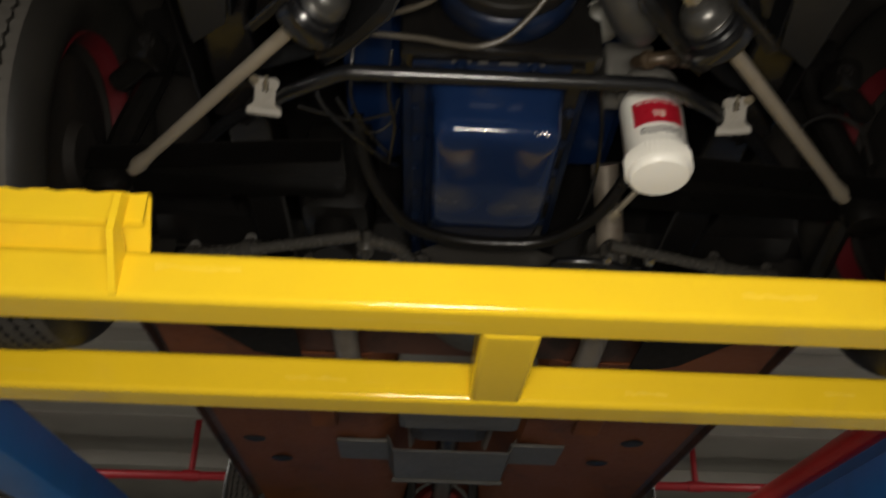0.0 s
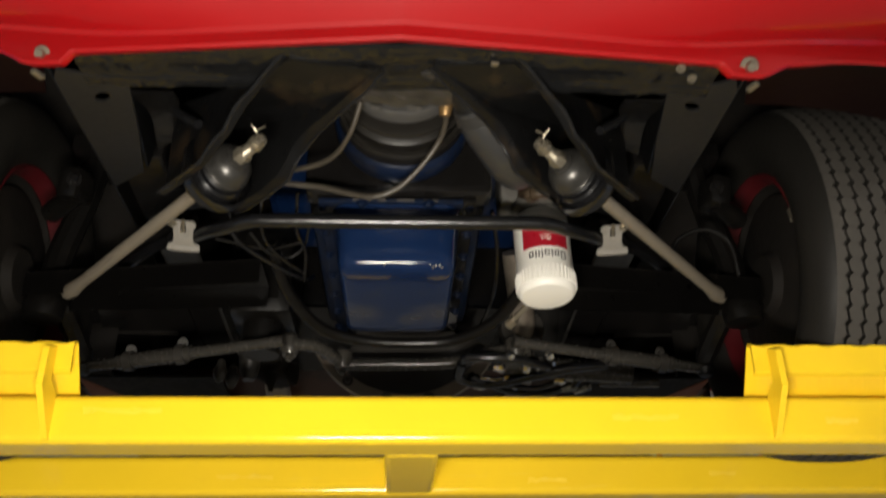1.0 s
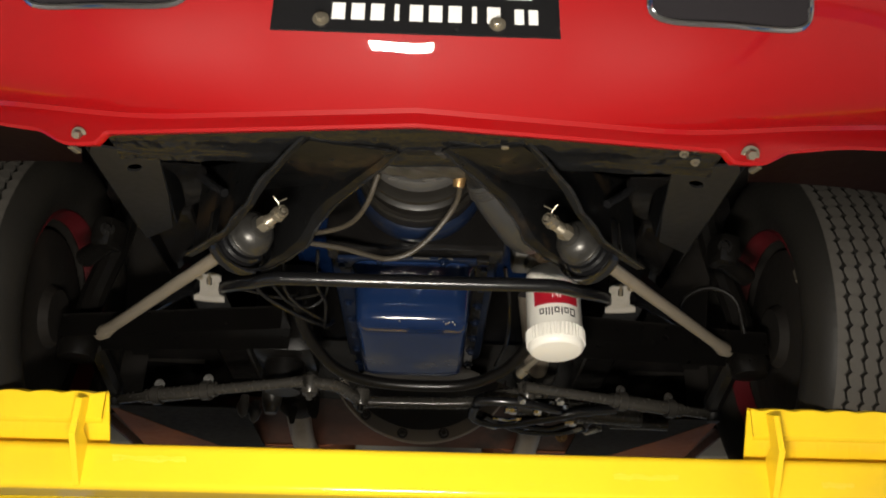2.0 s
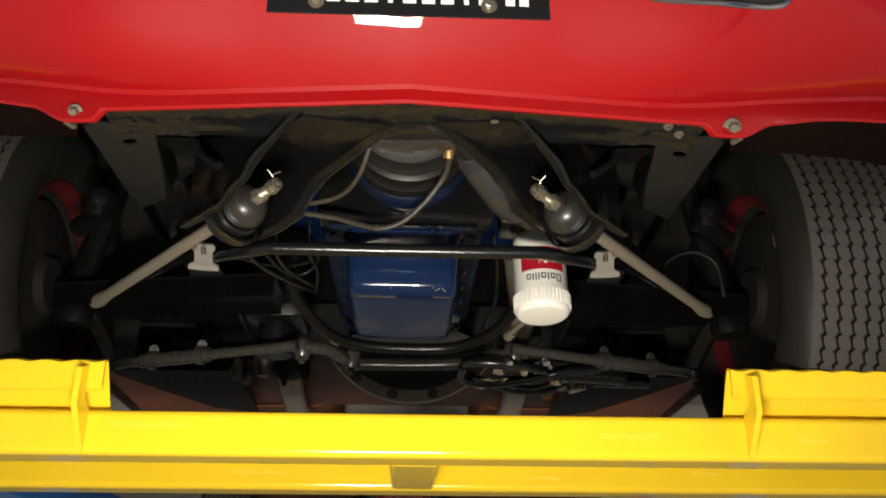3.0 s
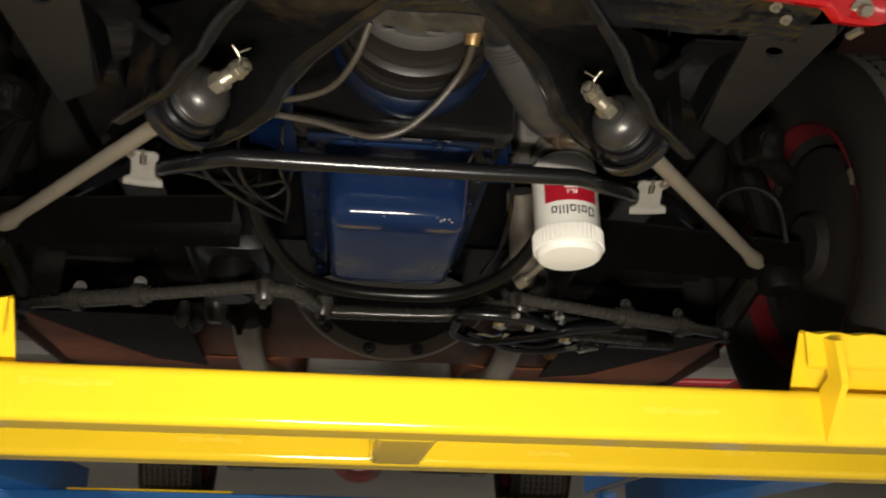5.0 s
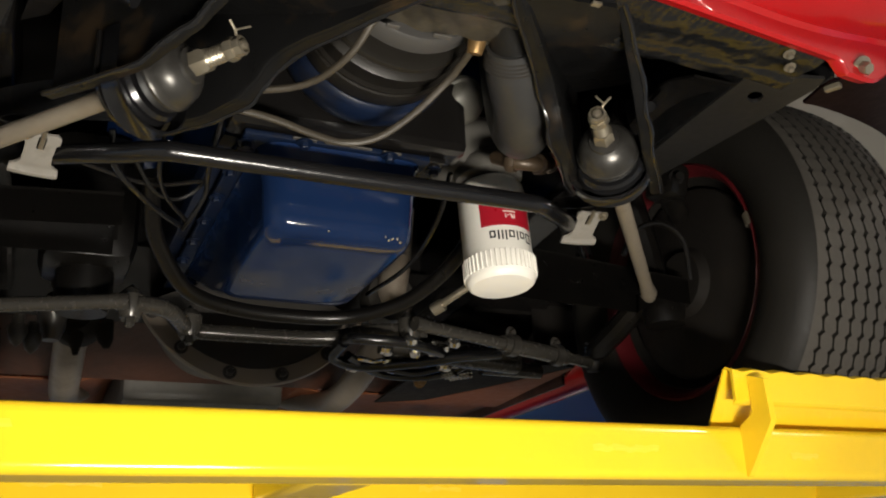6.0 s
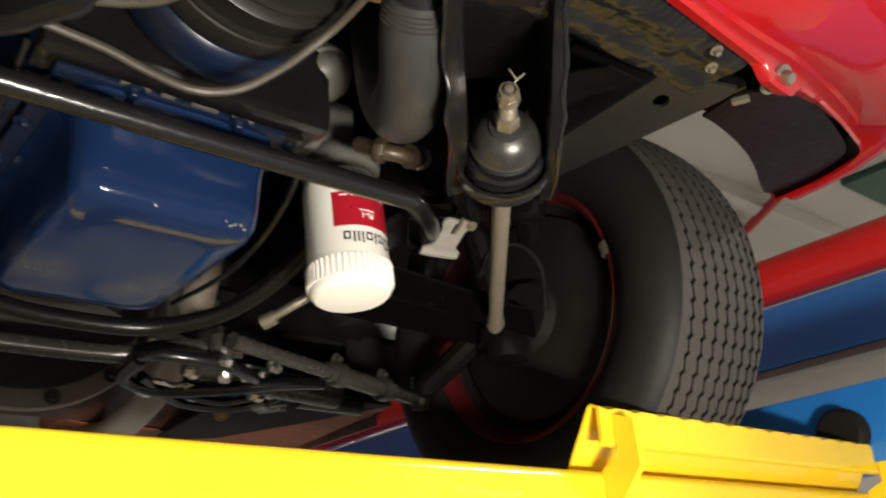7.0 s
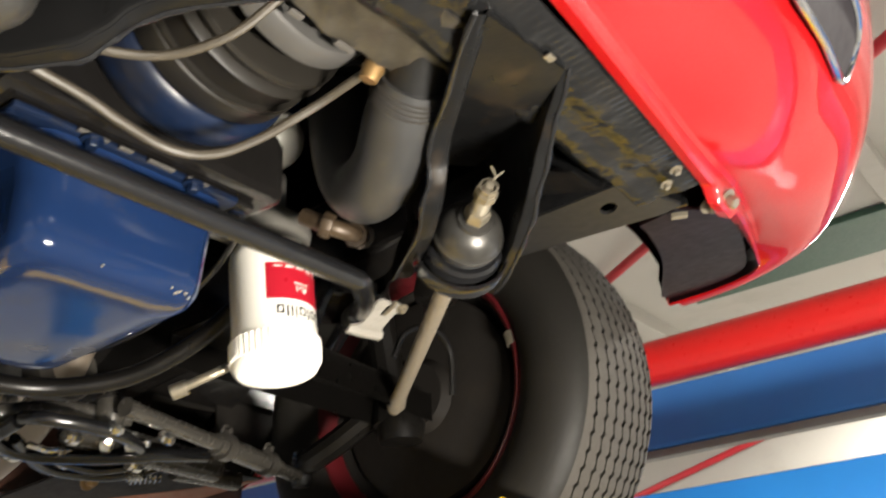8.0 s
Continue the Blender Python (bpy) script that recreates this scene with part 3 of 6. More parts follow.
def shoulder(x):
    """The matching line high on the nose."""
    pts = [(0, 0.47, 2.62), (0.15, 0.473, 2.62), (0.3, 0.482, 2.62), (0.45, 0.5, 2.62), (0.65, 0.545, 2.62), (0.79, 0.65, 2.62), (0.86, 0.78, 2.62), (0.887, 0.93, 2.62)]
    v = glide([0, 0.15, 0.3, 0.45, 0.64, 0.8, 0.9, 1.0], pts, abs(x))
    return Vector((math.copysign(v.x, x), v.y, v.z))


def swell(n, a0=20.0, s1=0.35, a1=34.0, a2=88.0):
    """Outward and upward shares of the valance's slope: nearly straight at first, then steepening."""
    y = z = 0.0
    out = [(0.0, 0.0)]
    for i in range(n):
        s = (i + 0.5) / n
        a = radians(a0 + (a1 - a0) * s / s1 if s < s1 else a1 + (a2 - a1) * (s - s1) / (1 - s1))
        y, z = y + math.cos(a), z + math.sin(a)
        out.append((y, z))
    return [(p / y, q / z) for p, q in out]


SWELL = swell(28)


def nose():
    bm = bmesh.new()
    cols = 401
    rows = [[] for _ in range(33)]
    inner = [[] for _ in range(33)]
    for i in range(cols):
        u = -1 + 2 * i / (cols - 1)
        lo, hi = lip(u), shoulder(u)
        # the bolted tab dips below the lip
        ease = lambda v: min(1.0, max(0.0, v)) ** 2 * (3 - 2 * min(1.0, max(0.0, v)))
        tab = ease((abs(lo.x) - 0.397) / 0.014) * (1 - ease((abs(lo.x) - 0.446) / 0.05))
        lo = lo - Vector((0, 0, 0.016 * tab))
        out = (hi - lo)
        out.z = 0
        d = out.length
        out.normalize()
        # inner return, lip, upright flange, crease, then the slope that steepens upwards
        rows[0].append(lo - out * (0.012 - 0.0105 * min(1, max(0, (abs(u) - 0.6) / 0.2))) + Vector((0, 0, 0.004)))
        rows[1].append(lo - out * 0.002)
        rows[2].append(lo + out * 0.0015 + Vector((0, 0, 0.003)))
        rows[3].append(lo + out * 0.002 + Vector((0, 0, 0.024 + 0.016 * tab)))
        # the crease climbs evenly towards the corner
        base = lo + out * 0.006
        base.z = 2.2695 + 0.0715 * ease((abs(lo.x) - 0.3) / 0.52)
        rows[3][-1].z = base.z - 0.005
        rows[4].append(base)
        for k in range(5, 33):
            fy, fz = SWELL[k - 4]
            c = base + out * ((d - 0.006) * fy)
            c.z = base.z + (hi.z - base.z) * fz
            # the nose bellies out below the shoulder, most at the corners
            belly = (0.03 * ease((abs(u) - 0.2) / 0.28) + 0.035 * ease((abs(u) - 0.45) / 0.38)) * math.sin(math.pi * ((k - 4) / 28) ** 0.6)
            c += out * (0.75 * belly) - Vector((0, 0, 0.65 * belly))
            rows[k].append(c)
        for k in range(33):
            inner[k].append(rows[k][-1] - out * (0.004 if k > 1 else 0.0005) + Vector((0, 0, 0.0035 if k else 0.001)))
    skin = shell(bm, rows, inner)
    # the pressed crease stays sharp
    for r in (3, 4):
        for p, q in zip(skin[r], skin[r][1:]):
            bm.edges.get((p, q)).smooth = False
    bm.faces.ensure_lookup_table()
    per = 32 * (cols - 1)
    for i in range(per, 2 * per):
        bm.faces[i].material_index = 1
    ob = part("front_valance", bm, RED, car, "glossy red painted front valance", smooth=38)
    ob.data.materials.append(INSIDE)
    return ob


valance = nose()
bm = bmesh.new()
rows = [[], [], [], []]
for i in range(81):
    u = -1 + 2 * i / 80
    lo, hi = lip(u), shoulder(u)
    out = hi - lo
    out.z = 0
    d = out.length
    out.normalize()
    for row, (f, h) in zip(rows, ((-0.004, 0.012), (-0.012, 0.035), (d * 0.55, 0.12), (d * 0.8, 0.3))):
        row.append(lo + out * (f - 0.01) + Vector((0, 0, h)))
thick_sheet(bm, rows, (0, 0.003, 0.003))
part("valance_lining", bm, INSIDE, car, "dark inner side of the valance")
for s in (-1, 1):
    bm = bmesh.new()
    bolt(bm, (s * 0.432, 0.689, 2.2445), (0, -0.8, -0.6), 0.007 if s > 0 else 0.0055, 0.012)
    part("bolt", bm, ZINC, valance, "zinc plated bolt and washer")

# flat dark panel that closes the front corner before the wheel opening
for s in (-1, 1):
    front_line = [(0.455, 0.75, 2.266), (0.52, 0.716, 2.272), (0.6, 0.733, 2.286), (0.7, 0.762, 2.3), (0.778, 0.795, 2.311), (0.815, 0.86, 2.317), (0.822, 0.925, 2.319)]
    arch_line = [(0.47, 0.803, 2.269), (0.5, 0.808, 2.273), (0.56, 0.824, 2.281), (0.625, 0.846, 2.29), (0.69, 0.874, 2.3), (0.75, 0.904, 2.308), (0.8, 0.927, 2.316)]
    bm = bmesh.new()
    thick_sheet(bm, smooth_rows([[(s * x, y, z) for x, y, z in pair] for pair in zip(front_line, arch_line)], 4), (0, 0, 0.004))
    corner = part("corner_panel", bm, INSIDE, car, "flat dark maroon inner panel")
    bm = bmesh.new()
    bolt(bm, (s * 0.462, 0.718, 2.262), (-s * 0.2, -0.5, -0.8), 0.006, 0.012)
    part("panel_bolt", bm, ZINC, corner)
    part("panel_clip", boxed((-0.004, -0.009, -0.004), (0.004, 0.009, 0.002), 0.001, pose(s * 0.462, 0.752, 2.262, 0, 0, s * 25)), ZINC, corner, "plated panel clip")

# chrome parking lamp surrounds in the nose
for s in (-1, 1):
    bm = bmesh.new()
    c = Vector((s * 0.376, 0.5315, 2.3675))
    ring = []
    for k in range(33):
        a = 2 * math.pi * k / 32
        ca, sa = math.cos(a), math.sin(a)
        ex = math.copysign(abs(ca) ** 0.45, ca) * 0.1
        ez = math.copysign(abs(sa) ** 0.6, sa) * 0.034
        ring.append(c + Vector((ex, 0.9 * (s * ex + 0.035) ** 2 - 0.5 * ez, ez * 0.86)))
    tube(bm, ring, 0.004, 10, cap=False)
    lamp = part("parking_lamp", bm, CHROME, car, "chrome parking lamp surround")
    bm = bmesh.new()
    slab(bm, [p + Vector((0, 0.003, 0.001)) for p in ring[:-1]], 0.006)
    part("lens", bm, LENS, lamp, "dark lamp lens")

# licence plate below the bumper
plate = part("licence_plate", boxed((-0.1525, 0.448, 2.231), (0.1525, 0.4505, 2.383), 0.001), PLATEBLACK, car, "black licence plate with white bars")
marks = [(-0.082 + 0.0205 * k, 0.005 if k in (3, 7) else 0.014, 2.247, 2.268) for k in range(9)]
marks += [(at, 0.01, 2.247, 2.266) for at in (0.109, 0.124)] + [(-0.116 + 0.045 * k, 0.028, 2.28, 2.342) for k in range(6)]
for at, wide, z0, z1 in marks:
    part("plate_bar", boxed((at - wide / 2, 0.4468, z0), (at + wide / 2, 0.4479, z1)), PLATEWHITE, plate)
for x in (-0.1, 0.086):
    bm = bmesh.new()
    bolt(bm, (x, 0.4478, 2.246), (0, -1, 0), 0.005, 0.006)
    part("plate_screw", bm, ZINC, plate)
part("plate_bracket", boxed((-0.08, 0.4508, 2.33), (0.06, 0.62, 2.345), 0.002), BLACK, car)

# chrome bumper across the nose
bm = bmesh.new()
grid = []
for k in range(7):
    a = -1.2 + 2.4 * k / 6
    row = []
    for i in range(41):
        u = -1 + 2 * i / 40
        x = u * 0.9
        y = 0.36 + 0.16 * abs(u) ** 5
        row.append((x, y - 0.03 * math.cos(a), 2.6 + 0.06 * math.sin(a)))
    grid.append(row)
thick_sheet(bm, grid, (0, 0.006, 0))
part("bumper", bm, CHROME, car, "chrome front bumper")
for s in (-1, 1):
    part("bumper_bracket", beam(bmesh.new(), (s * 0.4, 0.37, 2.6), (s * 0.41, 0.9, 2.42), 0.05, 0.012, 0.002), BLACK, car)


def arch(cy, r, a0, a1, n=22, cz=2.245):
    return [(cy + r * math.cos(radians(a0 + (a1 - a0) * k / n)), cz + r * math.sin(radians(a0 + (a1 - a0) * k / n))) for k in range(n + 1)]


def body_side(s):
    """The outer skin from the front wheel arch to the tail, with the wheel openings and the window line."""
    def skin(z, y=0.0):
        wide = min(0.888, 0.835 + 0.17 * max(0, z - 2.312))
        if y > 1.67:
            # the sill tucks under between the wheels
            wide = min(wide, 0.693 + 0.75 * max(0, z - 2.15) if z < 2.27 else 0.783 + 0.4 * (z - 2.27))
        return s * wide

    low = [(0.931, 2.314), (0.935, 2.34)] + arch(WY, 0.384, 160, 14) + [(1.69, 2.2), (1.72, 2.152), (2.3, 2.152), (2.9, 2.152), (3.45, 2.152), (3.58, 2.19)]
    low += arch(RY, 0.37, 168, 8) + [(4.72, 2.3), (5.02, 2.34), (5.09, 2.5)]
    for nm, material, inset, lab in (("side_panel", RED, 0.0, ""), ("inner_skin", INSIDE, 0.008, "dark maroon inner skin")):
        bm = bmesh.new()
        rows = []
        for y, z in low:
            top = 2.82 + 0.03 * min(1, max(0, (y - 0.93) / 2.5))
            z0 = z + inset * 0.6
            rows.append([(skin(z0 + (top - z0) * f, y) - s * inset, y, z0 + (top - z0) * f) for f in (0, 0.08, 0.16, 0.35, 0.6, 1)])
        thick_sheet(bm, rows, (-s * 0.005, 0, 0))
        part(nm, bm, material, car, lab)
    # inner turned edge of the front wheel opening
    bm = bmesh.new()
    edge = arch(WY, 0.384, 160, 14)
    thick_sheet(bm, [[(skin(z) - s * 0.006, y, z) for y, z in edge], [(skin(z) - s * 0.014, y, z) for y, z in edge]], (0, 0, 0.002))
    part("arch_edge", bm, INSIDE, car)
    # upper nose and wing up to the bonnet
    bm = bmesh.new()
    rows = []
    for z, inset in ((2.621, 0.0), (2.74, 0.012), (2.82, 0.03)):
        rows.append([(s * (v.x - inset), v.y + inset * 0.6, z) for v in (shoulder(u / 20) for u in range(10, 21))])
    thick_sheet(bm, rows, (0, 0.004, 0.004))
    part("wing", bm, RED, car)


mirrored(body_side)

# bonnet, boot lid, roof, glass
bm = bmesh.new()
rows = []
for k in range(9):
    f = k / 8
    y = 0.52 + f * 1.55
    rows.append([(-0.87 + 1.74 * i / 12, y + (0.1 * (abs(i - 6) / 6) ** 3) * (1 - f), 2.84 + 0.07 * f + 0.03 * (1 - ((i - 6) / 6) ** 2)) for i in range(13)])
thick_sheet(bm, rows, (0, 0, -0.012))
part("bonnet", bm, RED, car, "red bonnet")
# black sheet added below the bonnet to keep the engine bay dark
bm = bmesh.new()
thick_sheet(bm, [[(x * 0.985, y + 0.01, z - 0.016) for x, y, z in row] for row in rows], (0, 0, -0.004))
part("bonnet_dark_sheet", bm, DRUM, car, "black sheet added under the bonnet")
bm = bmesh.new()
grid = [[(-0.62 + 1.24 * i / 10, 0.56, 2.63 + 0.2 * k / 3) for i in range(11)] for k in range(4)]
thick_sheet(bm, grid, (0, 0.02, 0))
part("grille", bm, LENS, car, "dark radiator grille")
for s in (-1, 1):
    bm = bmesh.new()
    lathe(bm, [(0, 0.0), (0.06, -0.006), (0.085, 0.0), (0.098, -0.008), (0.1, 0.02), (0, 0.03)], (s * 0.73, 0.6, 2.735), (0, 1, 0), 28)
    part("headlamp", bm, CHROME, car, "round chrome headlamp")
bm = bmesh.new()
rows = []
for y, z in [(p.y, p.z) for p in smooth_path([(0, 2.5, 3.17), (0, 2.9, 3.24), (0, 3.4, 3.23), (0, 3.75, 3.14)], 4)]:
    rows.append([(-0.6 + 1.2 * i / 8, y, z - 0.05 * abs((i - 4) / 4) ** 3) for i in range(9)])
thick_sheet(bm, rows, (0, 0, -0.02))
part("roof", bm, RED, car, "red roof")
for nm, (ya, za), (yb, zb) in (("windscreen", (2.06, 2.9), (2.5, 3.165)), ("rear_window", (3.75, 3.135), (4.35, 2.88))):
    bm = bmesh.new()
    wa, wb = (0.74, 0.59) if nm == "windscreen" else (0.59, 0.72)
    slab(bm, [(-wa, ya, za), (wa, ya, za), (wb, yb, zb), (-wb, yb, zb)], 0.006)
    part(nm, bm, GLASS, car, "dark window glass")
for s in (-1, 1):
    bm = bmesh.new()
    slab(bm, [(s * 0.8, 2.12, 2.85), (s * 0.8, 4.1, 2.85), (s * 0.61, 3.72, 3.1), (s * 0.61, 2.52, 3.14)], 0.006)
    part("side_window", bm, GLASS, car, "dark window glass")
bm = bmesh.new()
thick_sheet(bm, [[(-0.87, y, z), (0.87, y, z)] for y, z in ((4.0, 2.86), (4.36, 2.88), (5.06, 2.835))], (0, 0, -0.015))
part("boot_lid", bm, RED, car)
bm = bmesh.new()
thick_sheet(bm, [[(-0.88, y, z), (0.88, y, z)] for y, z in ((5.07, 2.83), (5.11, 2.6), (5.03, 2.35), (4.9, 2.32))], (0, -0.015, 0))
part("tail_panel", bm, RED, car)
part("rear_bumper", boxed((-0.9, 5.12, 2.46), (0.9, 5.17, 2.56), 0.02), CHROME, car, "chrome rear bumper")

# -- floor and rails --
bm = bmesh.new()
grid = []
for k in range(25):
    y = 1.98 + k * 0.08
    row = []
    for i in range(41):
        x = -0.66 + 1.32 * i / 40
        tunnel = 0.17 * math.exp(-((x + 0.0) / 0.15) ** 4)
        rib = 0.007 * (1 if (int((x + 2) / 0.09) % 2 == 0 and 0.22 < abs(x) < 0.56 and 2.0 < y < 3.3) else 0)
        toe = max(0, (1.95 - y) / 0.23) ** 1.5 * 0.16
        row.append((x, y, 2.15 + tunnel + rib + toe))
    grid.append(row)
thick_sheet(bm, grid, (0, 0, 0.004))
pan_floor = part("floor_pan", bm, OXIDE, car, "red-oxide primed steel floor pan")
for x, y in ((-0.585, 2.7), (-0.53, 2.92), (0.52, 2.62), (0.46, 2.85), (-0.3, 2.72), (0.3, 2.8)):
    bm = bmesh.new()
    lathe(bm, [(0, 0), (0.03, 0), (0.034, 0.003), (0, 0.003)], (x, y, 2.1475), (0, 0, 1), 20)
    part("rubber_plug", bm, BLACKHOSE, pan_floor, "black rubber floor plug")
bm = boxed((-0.78, 1.7, 2.3), (0.78, 1.72, 2.86))
part("firewall", bm, BLACK, car)
part("toe_board", slab(bmesh.new(), [(-0.655, 1.66, 2.32), (0.655, 1.66, 2.32), (0.655, 1.83, 2.2336), (-0.655, 1.83, 2.2336)], 0.004), BLACK, car, "black upper toe board")
# lower toe board: shade painted in along with the grime
part("toe_board", slab(bmesh.new(), [(-0.655, 1.831, 2.2332), (0.655, 1.831, 2.2332), (0.655, 1.979, 2.158), (-0.655, 1.979, 2.158)], 0.004), SHADEDPRIMER, car, "red-oxide toe board with shade and grime in its colour")
part("rear_floor", boxed((-0.7, 3.88, 2.33), (0.7, 4.95, 2.345)), BLACK, car)


def holed_plate(name, quad, centre, ax, bx, height):
    """A plate in four corners with an oval hole, 4 mm thick."""
    bm = bmesh.new()
    n = 32
    c = Vector(centre)
    inner, outer = [], []
    for k in range(n):
        a = 2 * math.pi * k / n
        d = Vector(ax) * math.cos(a) + Vector(bx) * math.sin(a)
        best = 1e9
        for p, q in zip(quad, quad[1:] + quad[:1]):
            p, q = Vector(p) - c, Vector(q) - c
            e = q - p
            den = d.x * e.y - d.y * e.x
            if abs(den) < 1e-12:
                continue
            t = (p.x * e.y - p.y * e.x) / den
            u = (p.x * d.y - p.y * d.x) / den
            if t > 0 and -1e-6 <= u <= 1 + 1e-6:
                best = min(best, t)
        inner.append(c + d)
        outer.append(c + d * best)
    rings = [[bm.verts.new((p.x, p.y, height(p.x, p.y) + dz)) for p in ring] for ring, dz in ((inner, 0), (outer, 0), (outer, 0.004), (inner, 0.004))]
    for i in range(4):
        a, b = rings[i], rings[(i + 1) % 4]
        for k in range(n):
            j = (k + 1) % n
            bm.faces.new((a[k], a[j], b[j], b[k]))
    return part(name, bm, PLATE, car, "black undercoated steel bracket with an oval hole")


def rocker(s):
    # sill end in matt black, to stand for the wheel well's shade
    part("rocker_cap", slab(bmesh.new(), [(s * 0.62, 1.716, 2.165), (s * 0.688, 1.716, 2.152), (s * 0.77, 1.716, 2.27), (s * 0.8, 1.716, 2.36), (s * 0.62, 1.716, 2.36)], 0.004), DRUM, car)
    bm = bmesh.new()
    rows = []
    for y in (1.72, 2.3, 2.9, 3.46):
        rows.append([(s * 0.655, y, 2.156), (s * 0.682, y, 2.152), (s * 0.684, y, 2.132), (s * 0.6885, y, 2.132), (s * 0.69, y, 2.156)])
    sheet(bm, rows)
    # sill in the same primer, darkened for shade
    part("rocker_panel", bm, SHADEDPRIMER, car)
    # front frame rail with its sloping end plate
    bm = bmesh.new()
    beam(bm, (s * 0.415, 1.05, 2.375), (s * 0.4, 1.78, 2.31), 0.075, 0.11, 0.008)
    rail = part("frame_rail", bm, BLACK, car)
    part("floor_rail", beam(bmesh.new(), (s * 0.4, 1.785, 2.28), (s * 0.36, 2.5, 2.155), 0.075, 0.05, 0.006), OXIDE, car, "red-oxide primed floor rail")
    # end plates at the radiator support
    for nm, pts in (
        ("rail_outer_plate", [(s * 0.446, 0.735, 2.262), (s * 0.456, 1.07, 2.286), (s * 0.456, 1.07, 2.4), (s * 0.449, 0.735, 2.4)]),
        ("rail_inner_plate", [(s * 0.354, 0.765, 2.262), (s * 0.39, 1.015, 2.284), (s * 0.378, 1.015, 2.36), (s * 0.345, 0.765, 2.36)]),
    ):
        part(nm, slab(bmesh.new(), pts, 0.004), UNDERCOAT, car, "black undercoated steel bracket")
    holed_plate("rail_end_plate", [(s * 0.352, 0.765), (s * 0.444, 0.735), (s * 0.454, 1.075), (s * 0.391, 1.018)], (s * 0.396, 0.803), (s * 0.011, 0.009), (-s * 0.0045, 0.0075), lambda x, y: 2.258 + 0.075 * (y - 0.735))
    # dark torque box plate behind the front wheel
    part("torque_box", slab(bmesh.new(), [(s * 0.66, 1.635, 2.152), (s * 0.56, 1.81, 2.144), (s * 0.472, 1.946, 2.138), (s * 0.37, 1.99, 2.1365), (s * 0.37, 1.635, 2.152)], 0.004), DRUM, car, "dusty black torque box plate")
    part("floor_edge_plate", slab(bmesh.new(), [(s * 0.664, 1.637, 2.152), (s * 0.664, 1.985, 2.137), (s * 0.374, 1.993, 2.1365), (s * 0.474, 1.949, 2.138), (s * 0.562, 1.813, 2.144)], 0.004), OXIDE, car, "red-oxide primed floor plate")
    # inner wing, dark behind the suspension
    bm = bmesh.new()
    thick_sheet(bm, [[(s * 0.5, y, 2.36), (s * 0.47, y, 2.6), (s * 0.62, y, 2.84)] for y in (0.76, 1.1, 1.4, 1.7)], (s * 0.004, 0, 0))
    part("inner_wing", bm, BLACK, car)
    # wheel house over the tyre
    bm = bmesh.new()
    curve = arch(WY, 0.43, 122, 4, 18)
    thick_sheet(bm, [[(s * 0.49, y, z), (s * 0.62, y, z + 0.004), (s * 0.8, y, z)] for y, z in curve], (0, 0, 0.004))
    part("wheel_house", bm, DRUM, car, "dusty black wheel house")


mirrored(rocker)

# radiator support: a deep pressed panel, lumpy with undercoat, ribbed along its front edge
bm = bmesh.new()
line = [(0.692, 2.258), (0.7, 2.256), (0.712, 2.2553), (0.725, 2.255), (0.735, 2.257), (0.75, 2.2575), (0.758, 2.2555), (0.772, 2.256), (0.782, 2.264), (0.788, 2.3), (0.788, 2.42)]
fine_line = []
for (ya, za), (yb, zb) in zip(line, line[1:]):
    steps = 3 if yb - ya > 0.009 else 2
    fine_line += [(ya + (yb - ya) * k / steps, za + (zb - za) * k / steps) for k in range(steps)]
fine_line.append(line[-1])
lumps = [(random.uniform(-0.4, 0.4), random.uniform(0.7, 0.78), random.uniform(0.003, 0.009), random.uniform(-0.0014, 0.0022)) for _ in range(150)]
rows = []
for y, z in fine_line:
    row = []
    for i in range(325):
        x = -0.405 + 0.81 * i / 324
        w = 0.0012 * math.sin(x * 61 + 3 * y)
        if y < 0.79 and z < 2.27:
            w += sum(h * math.exp(-((x - lx) ** 2 + (y - ly) ** 2) / (r * r)) for lx, ly, r, h in lumps if abs(x - lx) < 0.025)
            w -= 0.0006 * (1 + math.sin(x * 690)) * max(0.0, 1 - abs(y - 0.703) / 0.009)
        row.append((x, y - 0.018 * (1 - math.sqrt(x * x + 0.002) / 0.405) * max(0, (0.79 - y) / 0.1), z + 0.003 - w))
    rows.append(row)
thick_sheet(bm, rows, (0, 0.003, 0.004))
part("radiator_support", bm, UNDERCOAT, car, "black undercoated pressed steel panel with rust")
for x, y in ((0.352, 0.706), (0.372, 0.726)):
    bm = bmesh.new()
    bolt(bm, (x, y, 2.2535), (0, -0.25, -1), 0.0036, 0.006)
    part("bolt", bm, ZINC, car)
for x, y in ((0.116, 0.703),):
    bm = bmesh.new()
    box(bm, (x - 0.005, y - 0.003, 2.2515), (x + 0.005, y + 0.004, 2.2545), 0.0012)
    part("panel_clip", bm, ZINC, car, "plated panel clip")
# radiator and its lower tank
part("radiator", boxed((-0.3, 0.79, 2.31), (0.3, 0.846, 2.75), 0.01), BLACK, car)
bm = bmesh.new()
rows = []
for i in range(17):
    f = i / 16
    y = 0.735 + 0.097 * f
    x0, x1 = -0.088 + 0.02 * f, 0.088 + 0.026 * f
    row = []
    for k in range(33):
        x = x0 + (x1 - x0) * k / 32
        z = 2.2605 + 0.02 * f - 0.0045 * max(0, f - 0.8) / 0.2 * (1 - (x / 0.1) ** 2)
        z -= 0.0012 * math.sin(x * 95 + y * 40) + 0.0009 * math.sin(x * 210 - y * 170) + 0.002 * math.exp(-((x - 0.5 * (y - 0.735) - 0.03) / 0.004) ** 2)
        row.append((x, y - 0.012 * abs(x) / 0.1 * f * (1 if x < 0 else 0.4), z))
    rows.append(row)
thick_sheet(bm, rows, (0, 0, 0.004))
